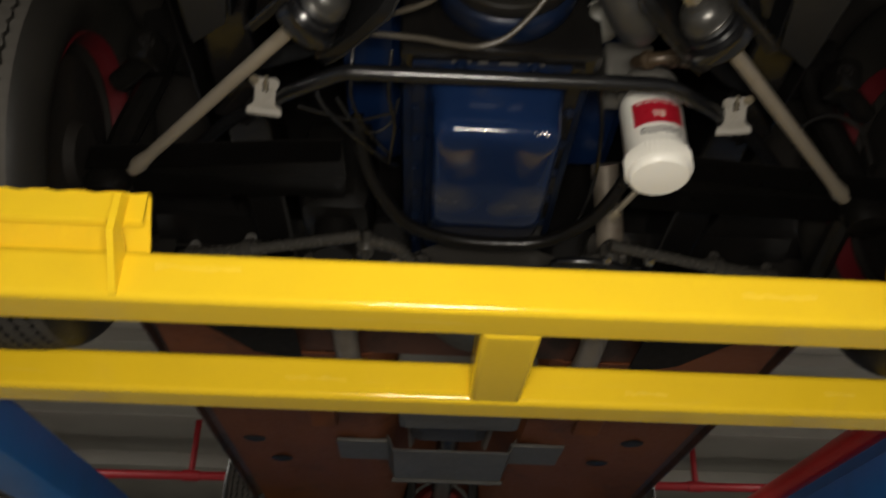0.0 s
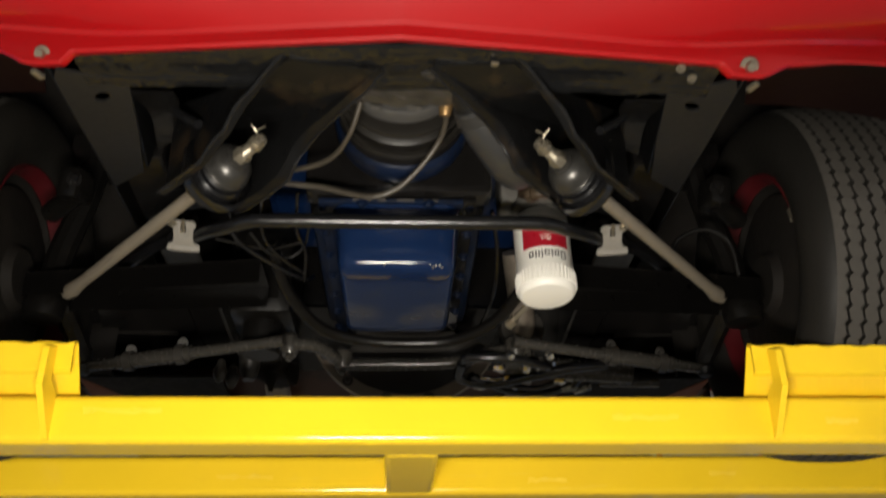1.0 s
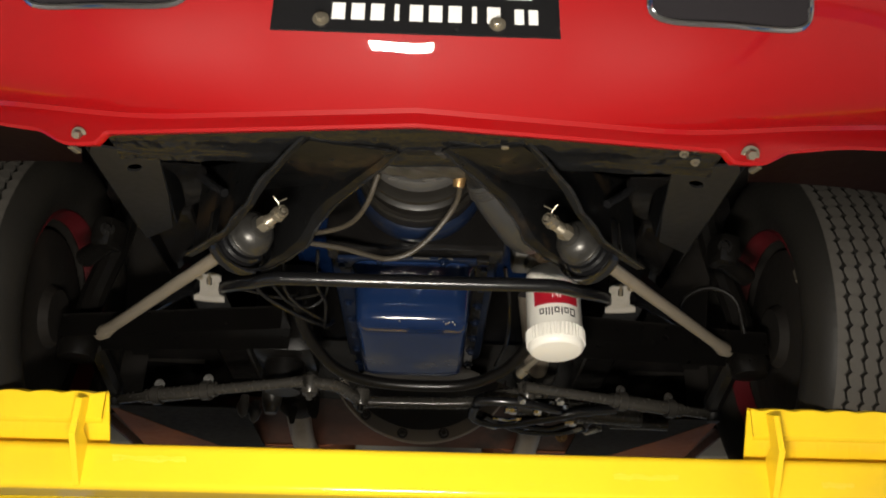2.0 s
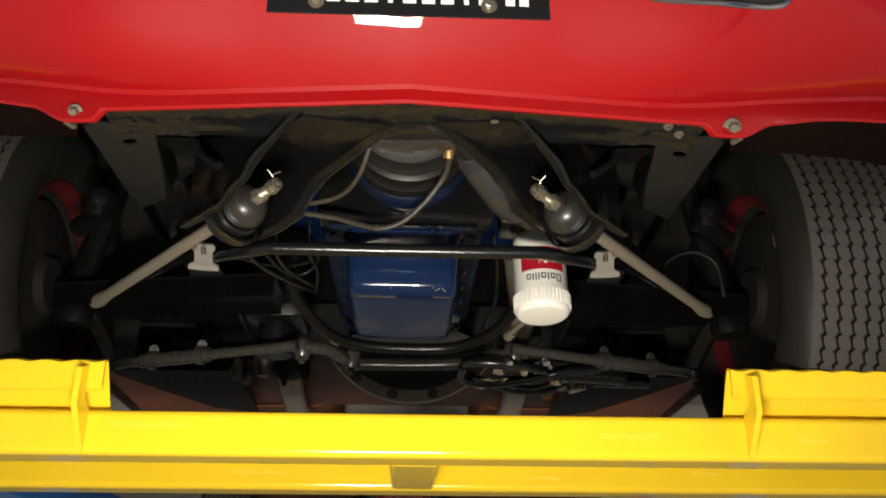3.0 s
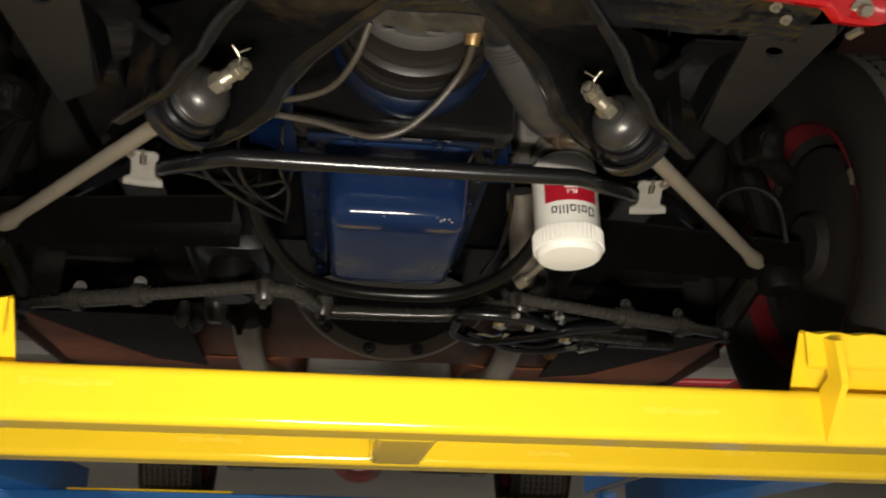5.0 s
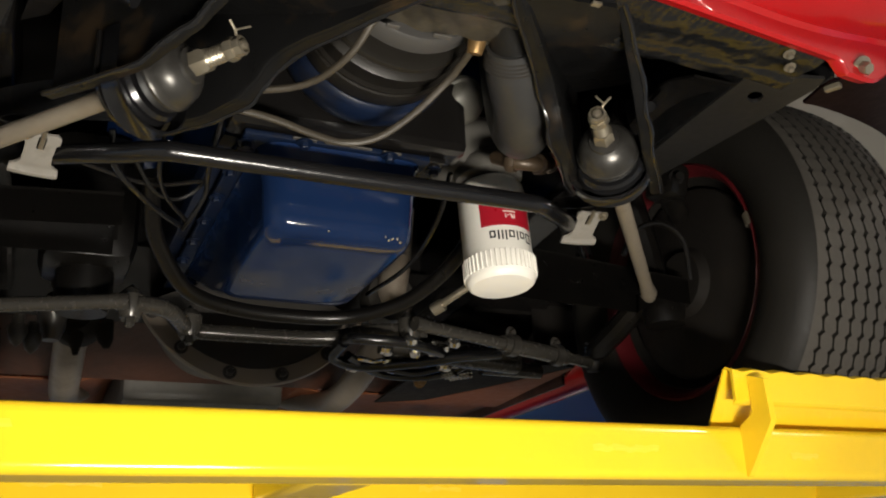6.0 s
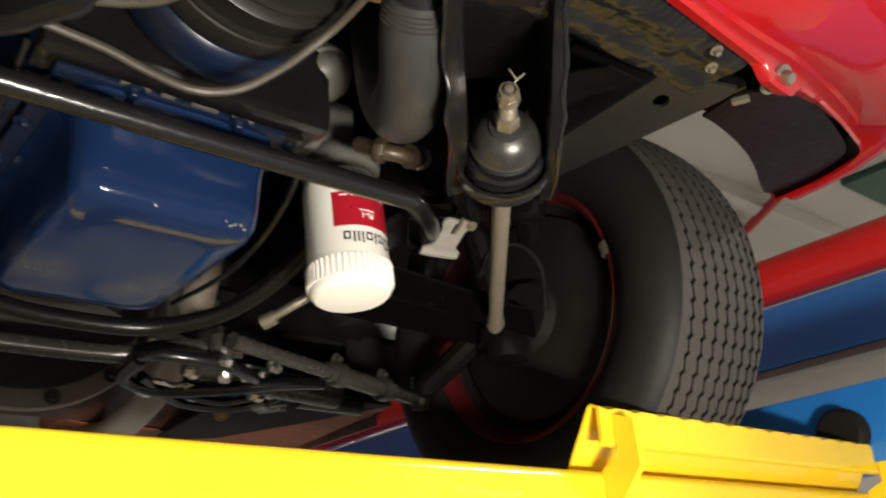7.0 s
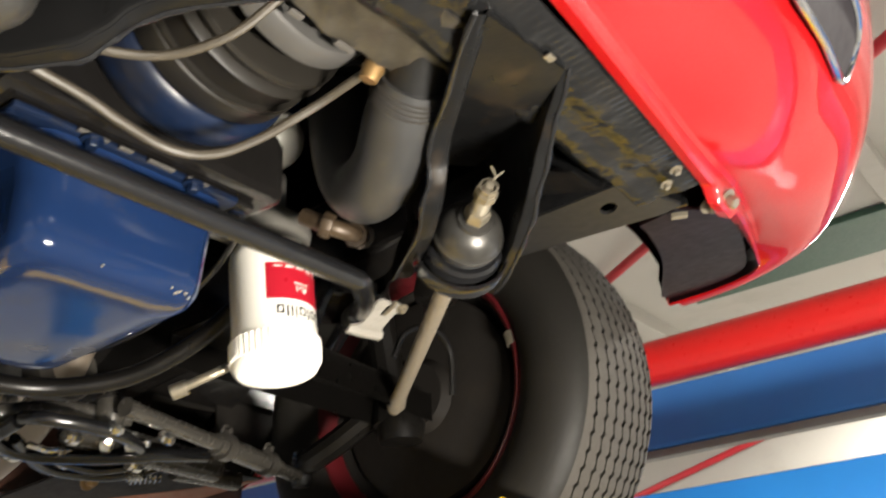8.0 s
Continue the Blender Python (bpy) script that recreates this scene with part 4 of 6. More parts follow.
tongue = part("support_tongue", bm, DUSTY, car, "dusty dark pressed steel lip")
for x, w in ((-0.035, 0.014), (0.018, 0.02)):
    part("worn_patch", boxed((x - w / 2, 0.8285, 2.2725), (x + w / 2, 0.8345, 2.2745), 0.0009), GASKET, tongue, "bare worn patch")

# -- strut rods and their channel brackets --
def along(s, t, n, z):
    """A place by the distance t along a strut rod's line in plan and n across it."""
    return Vector((s * (0.65 * t + 0.76 * n), 0.76 * t - 0.65 * n, z))


def strut(s):
    bm = bmesh.new()
    # inner wall, outer wall and recessed web: pressed plate, the walls flanged outwards along their lower edges
    ni, no = (-0.429, -0.352) if s > 0 else (-0.45, -0.352)
    late = 0.0 if s > 0 else 0.025
    roof = lambda t: 2.2525 + 0.04 * (t - 0.566) + 0.3 * max(0, t - 0.69)
    walls = (
        (ni, -0.015, ((0.567, 2.2535), (0.632, 2.247), (0.712 + late, 2.236), (0.742 + late, 2.214), (0.766 + late, 2.198), (0.82 + late, 2.19), (0.925, 2.2))),
        (no, 0.0125, ((0.63, 2.261), (0.676, 2.246), (0.719, 2.229), (0.75, 2.209), (0.779, 2.197), (0.823, 2.184), (0.92, 2.184))),
    )
    edges = []
    for n, side, line in walls:
        rows = []
        steps = [Vector((t, z, 0)) for t, z in line]
        for k, at in enumerate(smooth_path(steps, 4)):
            t, z = at.x, at.y
            z += 0.0008 * math.sin(k * 1.9)
            wide = side * (0.55 + 0.45 * min(1, k / 6)) * (1 + 0.12 * math.sin(k * 0.9))
            drift = 0.004 * max(0, 1 - k / 8) * (1 if s < 0 and n < -0.4 else -0.5 if n < -0.4 else 0)
            top = max(roof(t), z + 0.008)
            rows.append([along(s, t, n + drift + wide, z), along(s, t, n + drift + wide * 0.5, z - 0.0012), along(s, t, n + drift + wide * 0.12, z), along(s, t, n, z + 0.004), along(s, t, n, top)])
        thick_sheet(bm, rows, Vector((s * 0.0025, -0.0015, 0.001)))
        edges.append([r[0] for r in rows])
    rows = []
    for k in range(13):
        f = k / 12
        wob = 0.0016 * math.sin(k * 2.1)
        ta, tb = 0.567 + 0.343 * f, 0.626 + 0.284 * f
        tm = (ta + tb) / 2
        rows.append([along(s, ta, ni - 0.001, roof(ta)), along(s, ta * 0.7 + tb * 0.3, ni * 0.7 + no * 0.3, roof(tm) + wob), along(s, tm, (ni + no) / 2, roof(tm) - wob), along(s, ta * 0.3 + tb * 0.7, ni * 0.3 + no * 0.7, roof(tm) + 0.7 * wob), along(s, tb, no + 0.001, roof(tb))])
    thick_sheet(bm, rows, (0, 0, 0.004))
    br = part("strut_bracket", bm, RUSTY, car, "black undercoated channel bracket with brown rust")
    for line in edges:
        part("rolled_edge", tube(bmesh.new(), line, [0.0024 + 0.0006 * math.sin(1.7 * k) for k in range(len(line))], 10), BAR, br, "gloss black rolled edge")
    # end plate that carries the bushing
    bm = bmesh.new()
    axis = (along(s, 1.0, -0.388, 2.2 - 0.0073) - along(s, 0.9, -0.388, 2.2)).normalized()
    mid = along(s, 0.838, -0.3895, 2.2013)
    lathe(bm, [(0.012, -0.002), (0.036, -0.002), (0.039, 0.002), (0.039, 0.006), (0.034, 0.008), (0.012, 0.008)], mid, axis, 32, closed=True)
    lathe(bm, [(0.031, 0.008), (0.037, 0.007), (0.0405, 0.013), (0.037, 0.019), (0.031, 0.018)], mid, axis, 32, closed=True)
    part("bushing_plate", bm, BAR, br, "gloss black pressed ring")
    # the cup that closes the channel round the bushing: a bent strip and its end wall
    ci, co = -0.438, -0.345
    cup = [(ci, 2.236), (ci, 2.214)]
    for k in range(13):
        a = radians(180 + 180 * k / 12)
        cup.append(((co + ci) / 2 + (co - ci) / 2 * math.cos(a), 2.196 + 0.042 * math.sin(a)))
    cup += [(co, 2.214), (co, 2.236)]
    bm = bmesh.new()
    slope = -0.073
    rows = [[along(s, t, n, z + slope * (t - 0.838)) for n, z in cup] for t in (0.84, 0.843, 0.849, 0.856, 0.859)]
    rows[0] = [p - Vector((0, 0, 0.0018)) for p in rows[0]]
    rows[4] = [p - Vector((0, 0, 0.0022)) for p in rows[4]]
    thick_sheet(bm, rows, (0, 0, 0.0028))
    part("end_cup", bm, BAR, br, "gloss black bent end of the bracket")
    bm = bmesh.new()
    slab(bm, [along(s, 0.866, n, z + 0.002) for n, z in cup] , 0.003)
    part("end_wall", bm, BLACK, br)
    bm = bmesh.new()
    lathe(bm, [(0.01, -0.012), (0.031, -0.0115), (0.0345, -0.0135), (0.0348, -0.0165), (0.033, -0.0185), (0.0322, -0.0235), (0.03, -0.03), (0.0262, -0.0355), (0.0212, -0.0395), (0.0175, -0.0415), (0.0165, -0.0445), (0.01, -0.046)], mid, axis, 36, closed=True)
    part("bushing_washer", bm, WASHER, br, "dished steel bushing washer")
    bm = bmesh.new()
    lathe(bm, [(0.01, -0.0135), (0.028, -0.013), (0.033, -0.006), (0.028, -0.0025), (0.01, -0.0025)], mid, axis, 30, closed=True)
    lathe(bm, [(0.01, 0.021), (0.03, 0.021), (0.035, 0.03), (0.031, 0.038), (0.012, 0.04), (0.01, 0.04)], mid, axis, 30, closed=True)
    part("rubber_bushing", bm, BLACKHOSE, br, "black rubber bushing")
    # castle nut and thread
    bm = bmesh.new()
    lathe(bm, [(0, -0.047), (0.0125, -0.047), (0.0125, -0.059), (0.0105, -0.0625), (0, -0.0625)], mid, axis, 6)
    part("lock_nut", bm, ZINC, br, "bright zinc nut")
    bm = bmesh.new()
    th = [(0.0076 if k % 2 else 0.0088, -0.063 - k * 0.0017) for k in range(12)]
    lathe(bm, [(0, -0.063)] + th + [(0, -0.0825)], mid, axis, 18)
    part("thread", bm, ZINC, br)
    bm = bmesh.new()
    castle = [(0, -0.083), (0.011, -0.083), (0.0115, -0.086), (0.0105, -0.092), (0.0092, -0.092), (0.0092, -0.0995), (0.0072, -0.1), (0.0068, -0.093), (0.0056, -0.093), (0.0045, -0.102), (0, -0.104)]
    lathe(bm, castle, mid, axis, 8)
    part("castle_nut", bm, ZINC, br, "bright zinc castle nut")
    tip = mid - axis * 0.093
    bm = bmesh.new()
    for dz in (0.35, 0.75):
        tube(bm, [tip + Vector((0, 0, 0.004)), tip + Vector((s * 0.004, -0.008, 0.012)), tip + Vector((s * (0.01 if dz > 0.5 else -0.009), -0.012, 0.014 + 0.006 * dz))], 0.0012, 6)
    part("split_pin", bm, ZINC, br, "bright split pin")
    # the rod
    bm = bmesh.new()
    a, b = mid + axis * 0.02, along(s, 1.318, -0.385, 2.176)
    ax = (b - a).normalized()
    tube(bm, [a, a + ax * 0.03, b - ax * 0.05, b - ax * 0.03, b - ax * 0.012, b + ax * 0.01], [0.01, 0.01, 0.01, 0.0115, 0.014, 0.01], 16)
    part("strut_rod", bm, ROD, car, "bare beige steel strut rod")
    # lower arm, spring seat and knuckle, dark behind the rod
    bm = bmesh.new()
    rows = []
    for k in range(9):
        f = k / 8
        x = 0.24 + 0.4 * f
        w = 0.055 - 0.02 * f
        rows.append([Vector((s * x, WY - 0.015 - w, 2.185 - 0.02 * f)), Vector((s * x, WY - 0.015 - w, 2.225 - 0.02 * f)), Vector((s * x, WY - 0.015 + w, 2.225 - 0.02 * f)), Vector((s * x, WY - 0.015 + w, 2.185 - 0.02 * f))])
    thick_sheet(bm, rows, (0, 0, 0.004))
    lathe(bm, [(0, 0), (0.032, 0.004), (0.036, 0.03), (0.026, 0.05), (0, 0.055)], (s * 0.615, WY - 0.01, 2.135), (0, 0, 1), 20)
    part("lower_arm", bm, OILY, car)
    bm = bmesh.new()
    tube(bm, smooth_path([(s * 0.6, WY, 2.16), (s * 0.615, WY + 0.01, 2.25), (s * 0.585, WY + 0.01, 2.38), (s * 0.57, WY, 2.46)]), 0.024, 10)
    tube(bm, smooth_path([(s * 0.612, WY + 0.02, 2.2), (s * 0.6, WY + 0.1, 2.16), (s * 0.598, WY + 0.175, 2.135)]), [0.02] * 12 + [0.016], 10)
    part("steering_knuckle", bm, OILY, car)
    bm = bmesh.new()
    turns = 5
    pts = [(s * 0.53 + 0.055 * math.cos(a), WY + 0.055 * math.sin(a), 2.5 + 0.26 * a / (turns * 6.283)) for a in (k * 6.283 / 14 for k in range(turns * 14))]
    tube(bm, pts, 0.007, 6)
    part("coil_spring", bm, BLACK, car)
    bm = bmesh.new()
    rows = [[Vector((s * x, WY + w, 2.45 + 0.02 * (x - 0.4))) for w in (-0.11 * (0.7 - x) / 0.3 - 0.02, 0.0, 0.11 * (0.7 - x) / 0.3 + 0.02)] for x in (0.42, 0.5, 0.6)]
    thick_sheet(bm, rows, (0, 0, 0.03))
    part("upper_arm", bm, BLACK, car)
    # bent shield plate between bracket and frame rail
    bm = bmesh.new()
    thick_sheet(bm, smooth_rows([[(s * 0.3, 0.79, 2.262), (s * 0.36, 0.79, 2.263)], [(s * 0.31, 0.86, 2.29), (s * 0.355, 0.88, 2.29)], [(s * 0.345, 0.97, 2.3), (s * 0.37, 0.99, 2.3)]]), (0, 0, 0.003))
    part("shield_plate", bm, BLACK, car)
    bm = bmesh.new()
    tube(bm, smooth_path([(s * 0.275, 0.84, 2.247), (s * 0.31, 0.862, 2.28), (s * 0.345, 0.885, 2.32)]), 0.0065, 10)
    part("brace_tube", bm, BAR, car, "gloss black brace tube")
    # flange that runs from the bracket to the lower arm mount
    bm = bmesh.new()
    thick_sheet(bm, smooth_rows([[along(s, 0.91, ni - 0.004, 2.205), along(s, 0.91, ni - 0.002, 2.26)], [along(s, 1.0, -0.44, 2.228), along(s, 1.0, -0.43, 2.27)], [Vector((s * 0.37, 1.1, 2.25)), Vector((s * 0.38, 1.1, 2.28))], [Vector((s * 0.4, 1.16, 2.262)), Vector((s * 0.41, 1.16, 2.29))]]), (s * 0.004, 0, 0))
    part("inner_rail_flange", bm, UNDERCOAT, car)


mirrored(strut)

# -- anti-roll bar --
bm = bmesh.new()
half = [(0.19, 1.003, 2.187), (0.225, 1.008, 2.188), (0.26, 1.034, 2.192), (0.29, 1.061, 2.1988), (0.32, 1.093, 2.2078), (0.345, 1.122, 2.2172), (0.375, 1.158, 2.231), (0.42, 1.215, 2.246), (0.5, 1.32, 2.255)]
path = [(-x, y, z) for x, y, z in half[::-1]] + [(0, 1.002, 2.186)] + half
tube(bm, smooth_path(path, 5), 0.0112, 16)
sway = part("anti_roll_bar", bm, BAR, car, "gloss black anti-roll bar")
for s in (-1, 1):
    # a plate under the bar: eared top with a slot, straight body, rolled foot
    top, foot = Vector((s * 0.3365, 1.0585, 2.213)), Vector((s * 0.346, 1.12, 2.1912))
    down = (foot - top).normalized()
    wide = Vector((0.98, s * -0.17, 0)).normalized()
    out = down.cross(wide).normalized()
    out = out if out.z < 0 else -out
    prof = [(0.0, 0.0005, 0.0135), (0.004, 0.001, 0.0185), (0.012, 0.0015, 0.0185), (0.0155, 0.0015, 0.0152), (0.03, 0.003, 0.0148), (0.041, 0.004, 0.0152), (0.046, 0.0035, 0.0185), (0.0505, 0.003, 0.0245), (0.056, 0.0055, 0.0252), (0.061, 0.0045, 0.0248), (0.0635, 0.0, 0.0235)]
    bm = bmesh.new()
    thick_sheet(bm, [[top + down * a + out * (h + 0.0012 * (1 - f * f)) + wide * (w * f) for f in (-1, -0.6, -0.2, 0.2, 0.6, 1)] for a, h, w in prof], out * -0.0032)
    part("clamp", bm, CLAMP, sway, "bare aluminium bar clamp")
    turn = Matrix((wide, down, out)).transposed().to_4x4()
    turn.translation = top
    part("clamp_slot", boxed((-0.0042, 0.004, 0.0), (0.0042, 0.0215, 0.0032), 0.0008, turn), BLACK, sway)
    bm = bmesh.new()
    tube(bm, [top + down * 0.018 + out * 0.0042, top + out * 0.0045, top - down * 0.006 + out * 0.003], 0.0026, 8)
    bolt(bm, top + wide * (s * 0.0165) + down * 0.004 + out * 0.001, out, 0.0042, 0.006)
    part("clamp_bolt", bm, ZINC, sway)
    bm = bmesh.new()
    tube(bm, [(s * 0.33, 1.1045, 2.2115), (s * 0.333, 1.108, 2.2126), (s * 0.37, 1.152, 2.2287), (s * 0.373, 1.1555, 2.23)], [0.0125, 0.0148, 0.0148, 0.0125], 16)
    part("bar_bushing", bm, BLACKHOSE, sway, "black rubber bar bushing")
    part("clamp_mount", beam(bmesh.new(), (s * 0.36, 1.135, 2.262), (s * 0.42, 1.22, 2.262), 0.06, 0.02, 0.003), BLACK, car)

# -- engine --
bm = bmesh.new()
box(bm, (-0.15, 1.1, 2.262), (0.14, 1.62, 2.62), 0.02)
engine = part("engine_block", bm, DARKBLUE, car, "dark blue painted engine block")
for x0, x1 in ((-0.26, -0.152), (0.142, 0.26)):
    part("cylinder_head", boxed((x0, 1.12, 2.42), (x1, 1.58, 2.66), 0.02), ENGINE, engine)


def sump():
    """The oil pan: a flange with rounded corners and a deep front well with a sloping back."""
    bm = bmesh.new()
    rings = []

    def ring(x0, x1, y0, y1, z0, z1, r, n=6):
        out = []
        for cx, cy, a in ((x1 - r, y1 - r, 0), (x0 + r, y1 - r, 90), (x0 + r, y0 + r, 180), (x1 - r, y0 + r, 270)):
            for k in range(n + 1):
                b = radians(a + 90 * k / n)
                x, y = cx + r * math.cos(b), cy + r * math.sin(b)
                f = (y - y0) / (y1 - y0)
                out.append(bm.verts.new((x, y, z0 + (z1 - z0) * f)))
        return out

    spec = [
        (-0.109, 0.098, 1.057, 1.63, 2.2458, 2.25, 0.03),
        (-0.104, 0.093, 1.0595, 1.6, 2.236, 2.245, 0.03),
        (-0.1, 0.09, 1.063, 1.53, 2.2, 2.215, 0.03),
        (-0.098, 0.088, 1.068, 1.42, 2.165, 2.17, 0.028),
        (-0.096, 0.087, 1.071, 1.365, 2.153, 2.152, 0.028),
        (-0.092, 0.083, 1.077, 1.34, 2.144, 2.141, 0.028),
        (-0.084, 0.075, 1.088, 1.322, 2.14, 2.1355, 0.028),
        (-0.06, 0.05, 1.115, 1.3, 2.1395, 2.135, 0.026),
    ]
    for sp in spec:
        rings.append(ring(*sp))
    for a, b in zip(rings, rings[1:]):
        for k in range(len(a)):
            j = (k + 1) % len(a)
            bm.faces.new((a[k], a[j], b[j], b[k]))
    bm.faces.new(rings[-1])
    return part("oil_pan", bm, PAN, car, "glossy dark blue oil pan with chipped paint", smooth=50)



oil_pan = sump()
# flange with its bolts
bm = bmesh.new()
box(bm, (-0.13, 1.051, 2.2465), (0.118, 1.09, 2.254), 0.003)
box(bm, (-0.13, 1.0905, 2.2462), (-0.109, 1.66, 2.2545), 0.003)
part("pan_flange", bm, DARKBLUE, oil_pan)
# a pale strip of gasket squeezed out along the front, and the heads between
for x0, x1 in ((-0.075, -0.046), (-0.036, -0.022), (-0.006, 0.022), (0.036, 0.06)):
    part("gasket_edge", boxed((x0, 1.0455, 2.2475), (x1, 1.0508, 2.2495), 0.0008), GASKET, oil_pan, "pale gasket edge")
part("pan_flange", boxed((0.098, 1.05, 2.246), (0.12, 1.66, 2.2545), 0.003), BLACK, oil_pan)
for x, y in [(-0.124, 1.07 + 0.085 * k) for k in range(7)] + [(0.112, 1.07 + 0.085 * k) for k in range(7)] + [(-0.06, 1.05), (0.045, 1.05)]:
    bm = bmesh.new()
    bolt(bm, (x, y, 2.2455), (0, 0, -1), 0.0058, 0.008)
    part("pan_bolt", bm, DARKBLUE, oil_pan)
# weld seam and bare spots along the front bend
for k in range(9):
    bm = bmesh.new()
    a = random.random()
    lathe(bm, [(0, 0.0004), (0.0007 + 0.0012 * a, 0.0), (0, -0.0003)], (random.choice((-0.026, 0.058, 0.064, 0.05)) + random.uniform(-0.008, 0.008), 1.0735 + random.uniform(-0.0015, 0.0008), 2.1465 + random.uniform(-0.003, 0.003)), (0, -0.7, -0.7), 7)
    part("paint_chip", bm, BRIGHT, oil_pan, "bright bare metal chip")
# timing cover ears
bm = bmesh.new()
box(bm, (-0.15, 1.032, 2.2555), (0.145, 1.085, 2.42), 0.012)
part("timing_cover", bm, BLACK, engine)
# crank pulleys
PC = (0.002, 0.0, 2.368)
bm = bmesh.new()
lathe(bm, [(0.02, 1.03), (0.098, 1.03), (0.103, 1.022), (0.106, 1.01), (0.1068, 1.0), (0.106, 0.99), (0.1035, 0.983), (0.099, 0.979), (0.02, 0.978)], PC, (0, 1, 0), 56, closed=True)
part("balancer", bm, DARKBLUE, engine, "dark blue crank balancer")
bm = bmesh.new()
lathe(bm, [(0.02, 0.9785), (0.098, 0.978), (0.1, 0.975), (0.1, 0.954), (0.0985, 0.952), (0.099, 0.9505), (0.099, 0.9475), (0.02, 0.9475)], PC, (0, 1, 0), 64, closed=True)
part("belt_pulley", bm, BELT, engine, "brown-black grooved pulley")
bm = bmesh.new()
lathe(bm, [(0.02, 0.947), (0.0935, 0.947), (0.092, 0.936), (0.093, 0.9245), (0.02, 0.924)], PC, (0, 1, 0), 64, closed=True)
part("drive_belt", bm, GROOVE, engine, "brown-black rubber drive belt")
bm = bmesh.new()
lathe(bm, [(0.02, 0.9235), (0.0975, 0.9235), (0.0982, 0.9215), (0.0965, 0.92), (0.088, 0.917), (0.088, 0.9105), (0.0945, 0.909), (0.0955, 0.9065), (0.094, 0.902), (0.086, 0.9), (0.02, 0.9)], PC, (0, 1, 0), 64, closed=True)
part("belt_pulley", bm, BELT, engine, "brown-black grooved pulley")
bm = bmesh.new()
lathe(bm, [(0.01, 0.8995), (0.05, 0.8995), (0.05, 0.8785), (0.01, 0.8785)], PC, (0, 1, 0), 40, closed=True)
part("pulley_hub", bm, BLACK, engine)
bm = bmesh.new()
lathe(bm, [(0.02, 0.878), (0.087, 0.878), (0.0897, 0.8765), (0.09, 0.874), (0.089, 0.857), (0.0865, 0.853), (0.02, 0.8525)], PC, (0, 1, 0), 64, closed=True)
part("front_pulley", bm, PULLEY, engine, "dull grey outer pulley")

# oil filter hanging by the pan
FA = Vector((0.01, -0.09, -0.995)).normalized()
FB = Vector((0.238, 1.155, 2.247))
R = 0.047
bm = bmesh.new()
lathe(bm, [(0, -0.036), (R * 0.6, -0.035), (R * 0.86, -0.03), (R * 0.97, -0.022), (R, -0.012), (R, 0.084), (R * 1.02, 0.086), (R * 1.02, 0.109), (R * 1.0, 0.1145), (R * 0.95, 0.119), (R * 0.88, 0.1215), (R * 0.5, 0.1235), (0, 0.124)], FB, FA, 64)
fil = part("oil_filter", bm, WHITE, car, "white oil filter canister with a red label", smooth=30)
fu = Vector((0, -1, 0))
fu = (fu - FA * fu.dot(FA)).normalized()
fv = FA.cross(fu)
for k in range(44):
    a = 2 * math.pi * k / 44
    d = fu * math.cos(a) + fv * math.sin(a)
    bm = tube(bmesh.new(), [FB + FA * 0.0865 + d * (R * 1.02 + 0.0006), FB + FA * 0.1105 + d * (R * 1.02 + 0.0002)], 0.0019, 6)
    part("grip_flute", bm, WHITE, fil)


def on_filter(ang, h, lift=0.0):
    d = fu * math.cos(ang) + fv * math.sin(ang)
    return FB + FA * h + d * (R + lift)


# red label patch and lettering, upside down as the canister hangs
MIDA = 0.04
bm = bmesh.new()
sheet_rows = [[on_filter(MIDA - 0.86 + 1.72 * k / 24, h, 0.0003) for k in range(25)] for h in (0.008, 0.03, 0.052)]
sheet(bm, sheet_rows)
part("red_label", bm, LABELRED, fil)


def wrapped(text, size, ang, h, material, stretch=1.0):
    """Lettering bent round the canister, reading upside down."""
    ob = words(text, size, Matrix.Scale(stretch, 4, (1, 0, 0)), material, fil, "label_lettering", 0.0001, size * 0.022)
    for v in ob.data.vertices:
        x, y, z = v.co
        v.co = on_filter(ang + x / R, h + y, 0.0005 + z)
    return ob


# the maker's mark as a row of plain black shapes, open and solid
bm = bmesh.new()


def ink(a0, a1, h0, h1):
    sheet(bm, [[on_filter(MIDA + a0 + (a1 - a0) * q / 3, hh, 0.0006) for q in range(4)] for hh in (h0, h1)])


at = -0.7
for wide, tall, open_shape in ((0.21, 0.0145, 1), (0.17, 0.0105, 1), (0.05, 0.0135, 0), (0.18, 0.0105, 1), (0.045, 0.0145, 0), (0.045, 0.0135, 0), (0.05, 0.0135, 0), (0.17, 0.0105, 1)):
    h0, h1, rim = 0.0595, 0.0595 + tall, 0.045
    if open_shape:
        ink(at, at + rim, h0, h1)
        ink(at + wide - rim, at + wide, h0, h1)
        ink(at + rim, at + wide - rim, h0, h0 + 0.0022)
        ink(at + rim, at + wide - rim, h1 - 0.0022, h1)
    else:
        ink(at, at + wide, h0, h1)
    at += wide + 0.06
part("printed_mark", bm, INK, fil, "row of black printed shapes")
wrapped("FL-1", 0.009, MIDA, 0.038, WHITE)
bm = bmesh.new()
for j, (h, w) in enumerate(((0.031, 0.24), (0.012, 0.72))):
    n = 1 if j == 0 else 5
    for k in range(n):
        a0 = MIDA - w + 2 * w * k / n + 0.04
        a1 = MIDA - w + 2 * w * (k + 1) / n - 0.04
        sheet(bm, [[on_filter(a0 + (a1 - a0) * q / 4, hh, 0.0006) for q in range(5)] for hh in (h, h + 0.0016)])
part("label_bar", bm, WHITE, fil)
# filter mount
bm = bmesh.new()
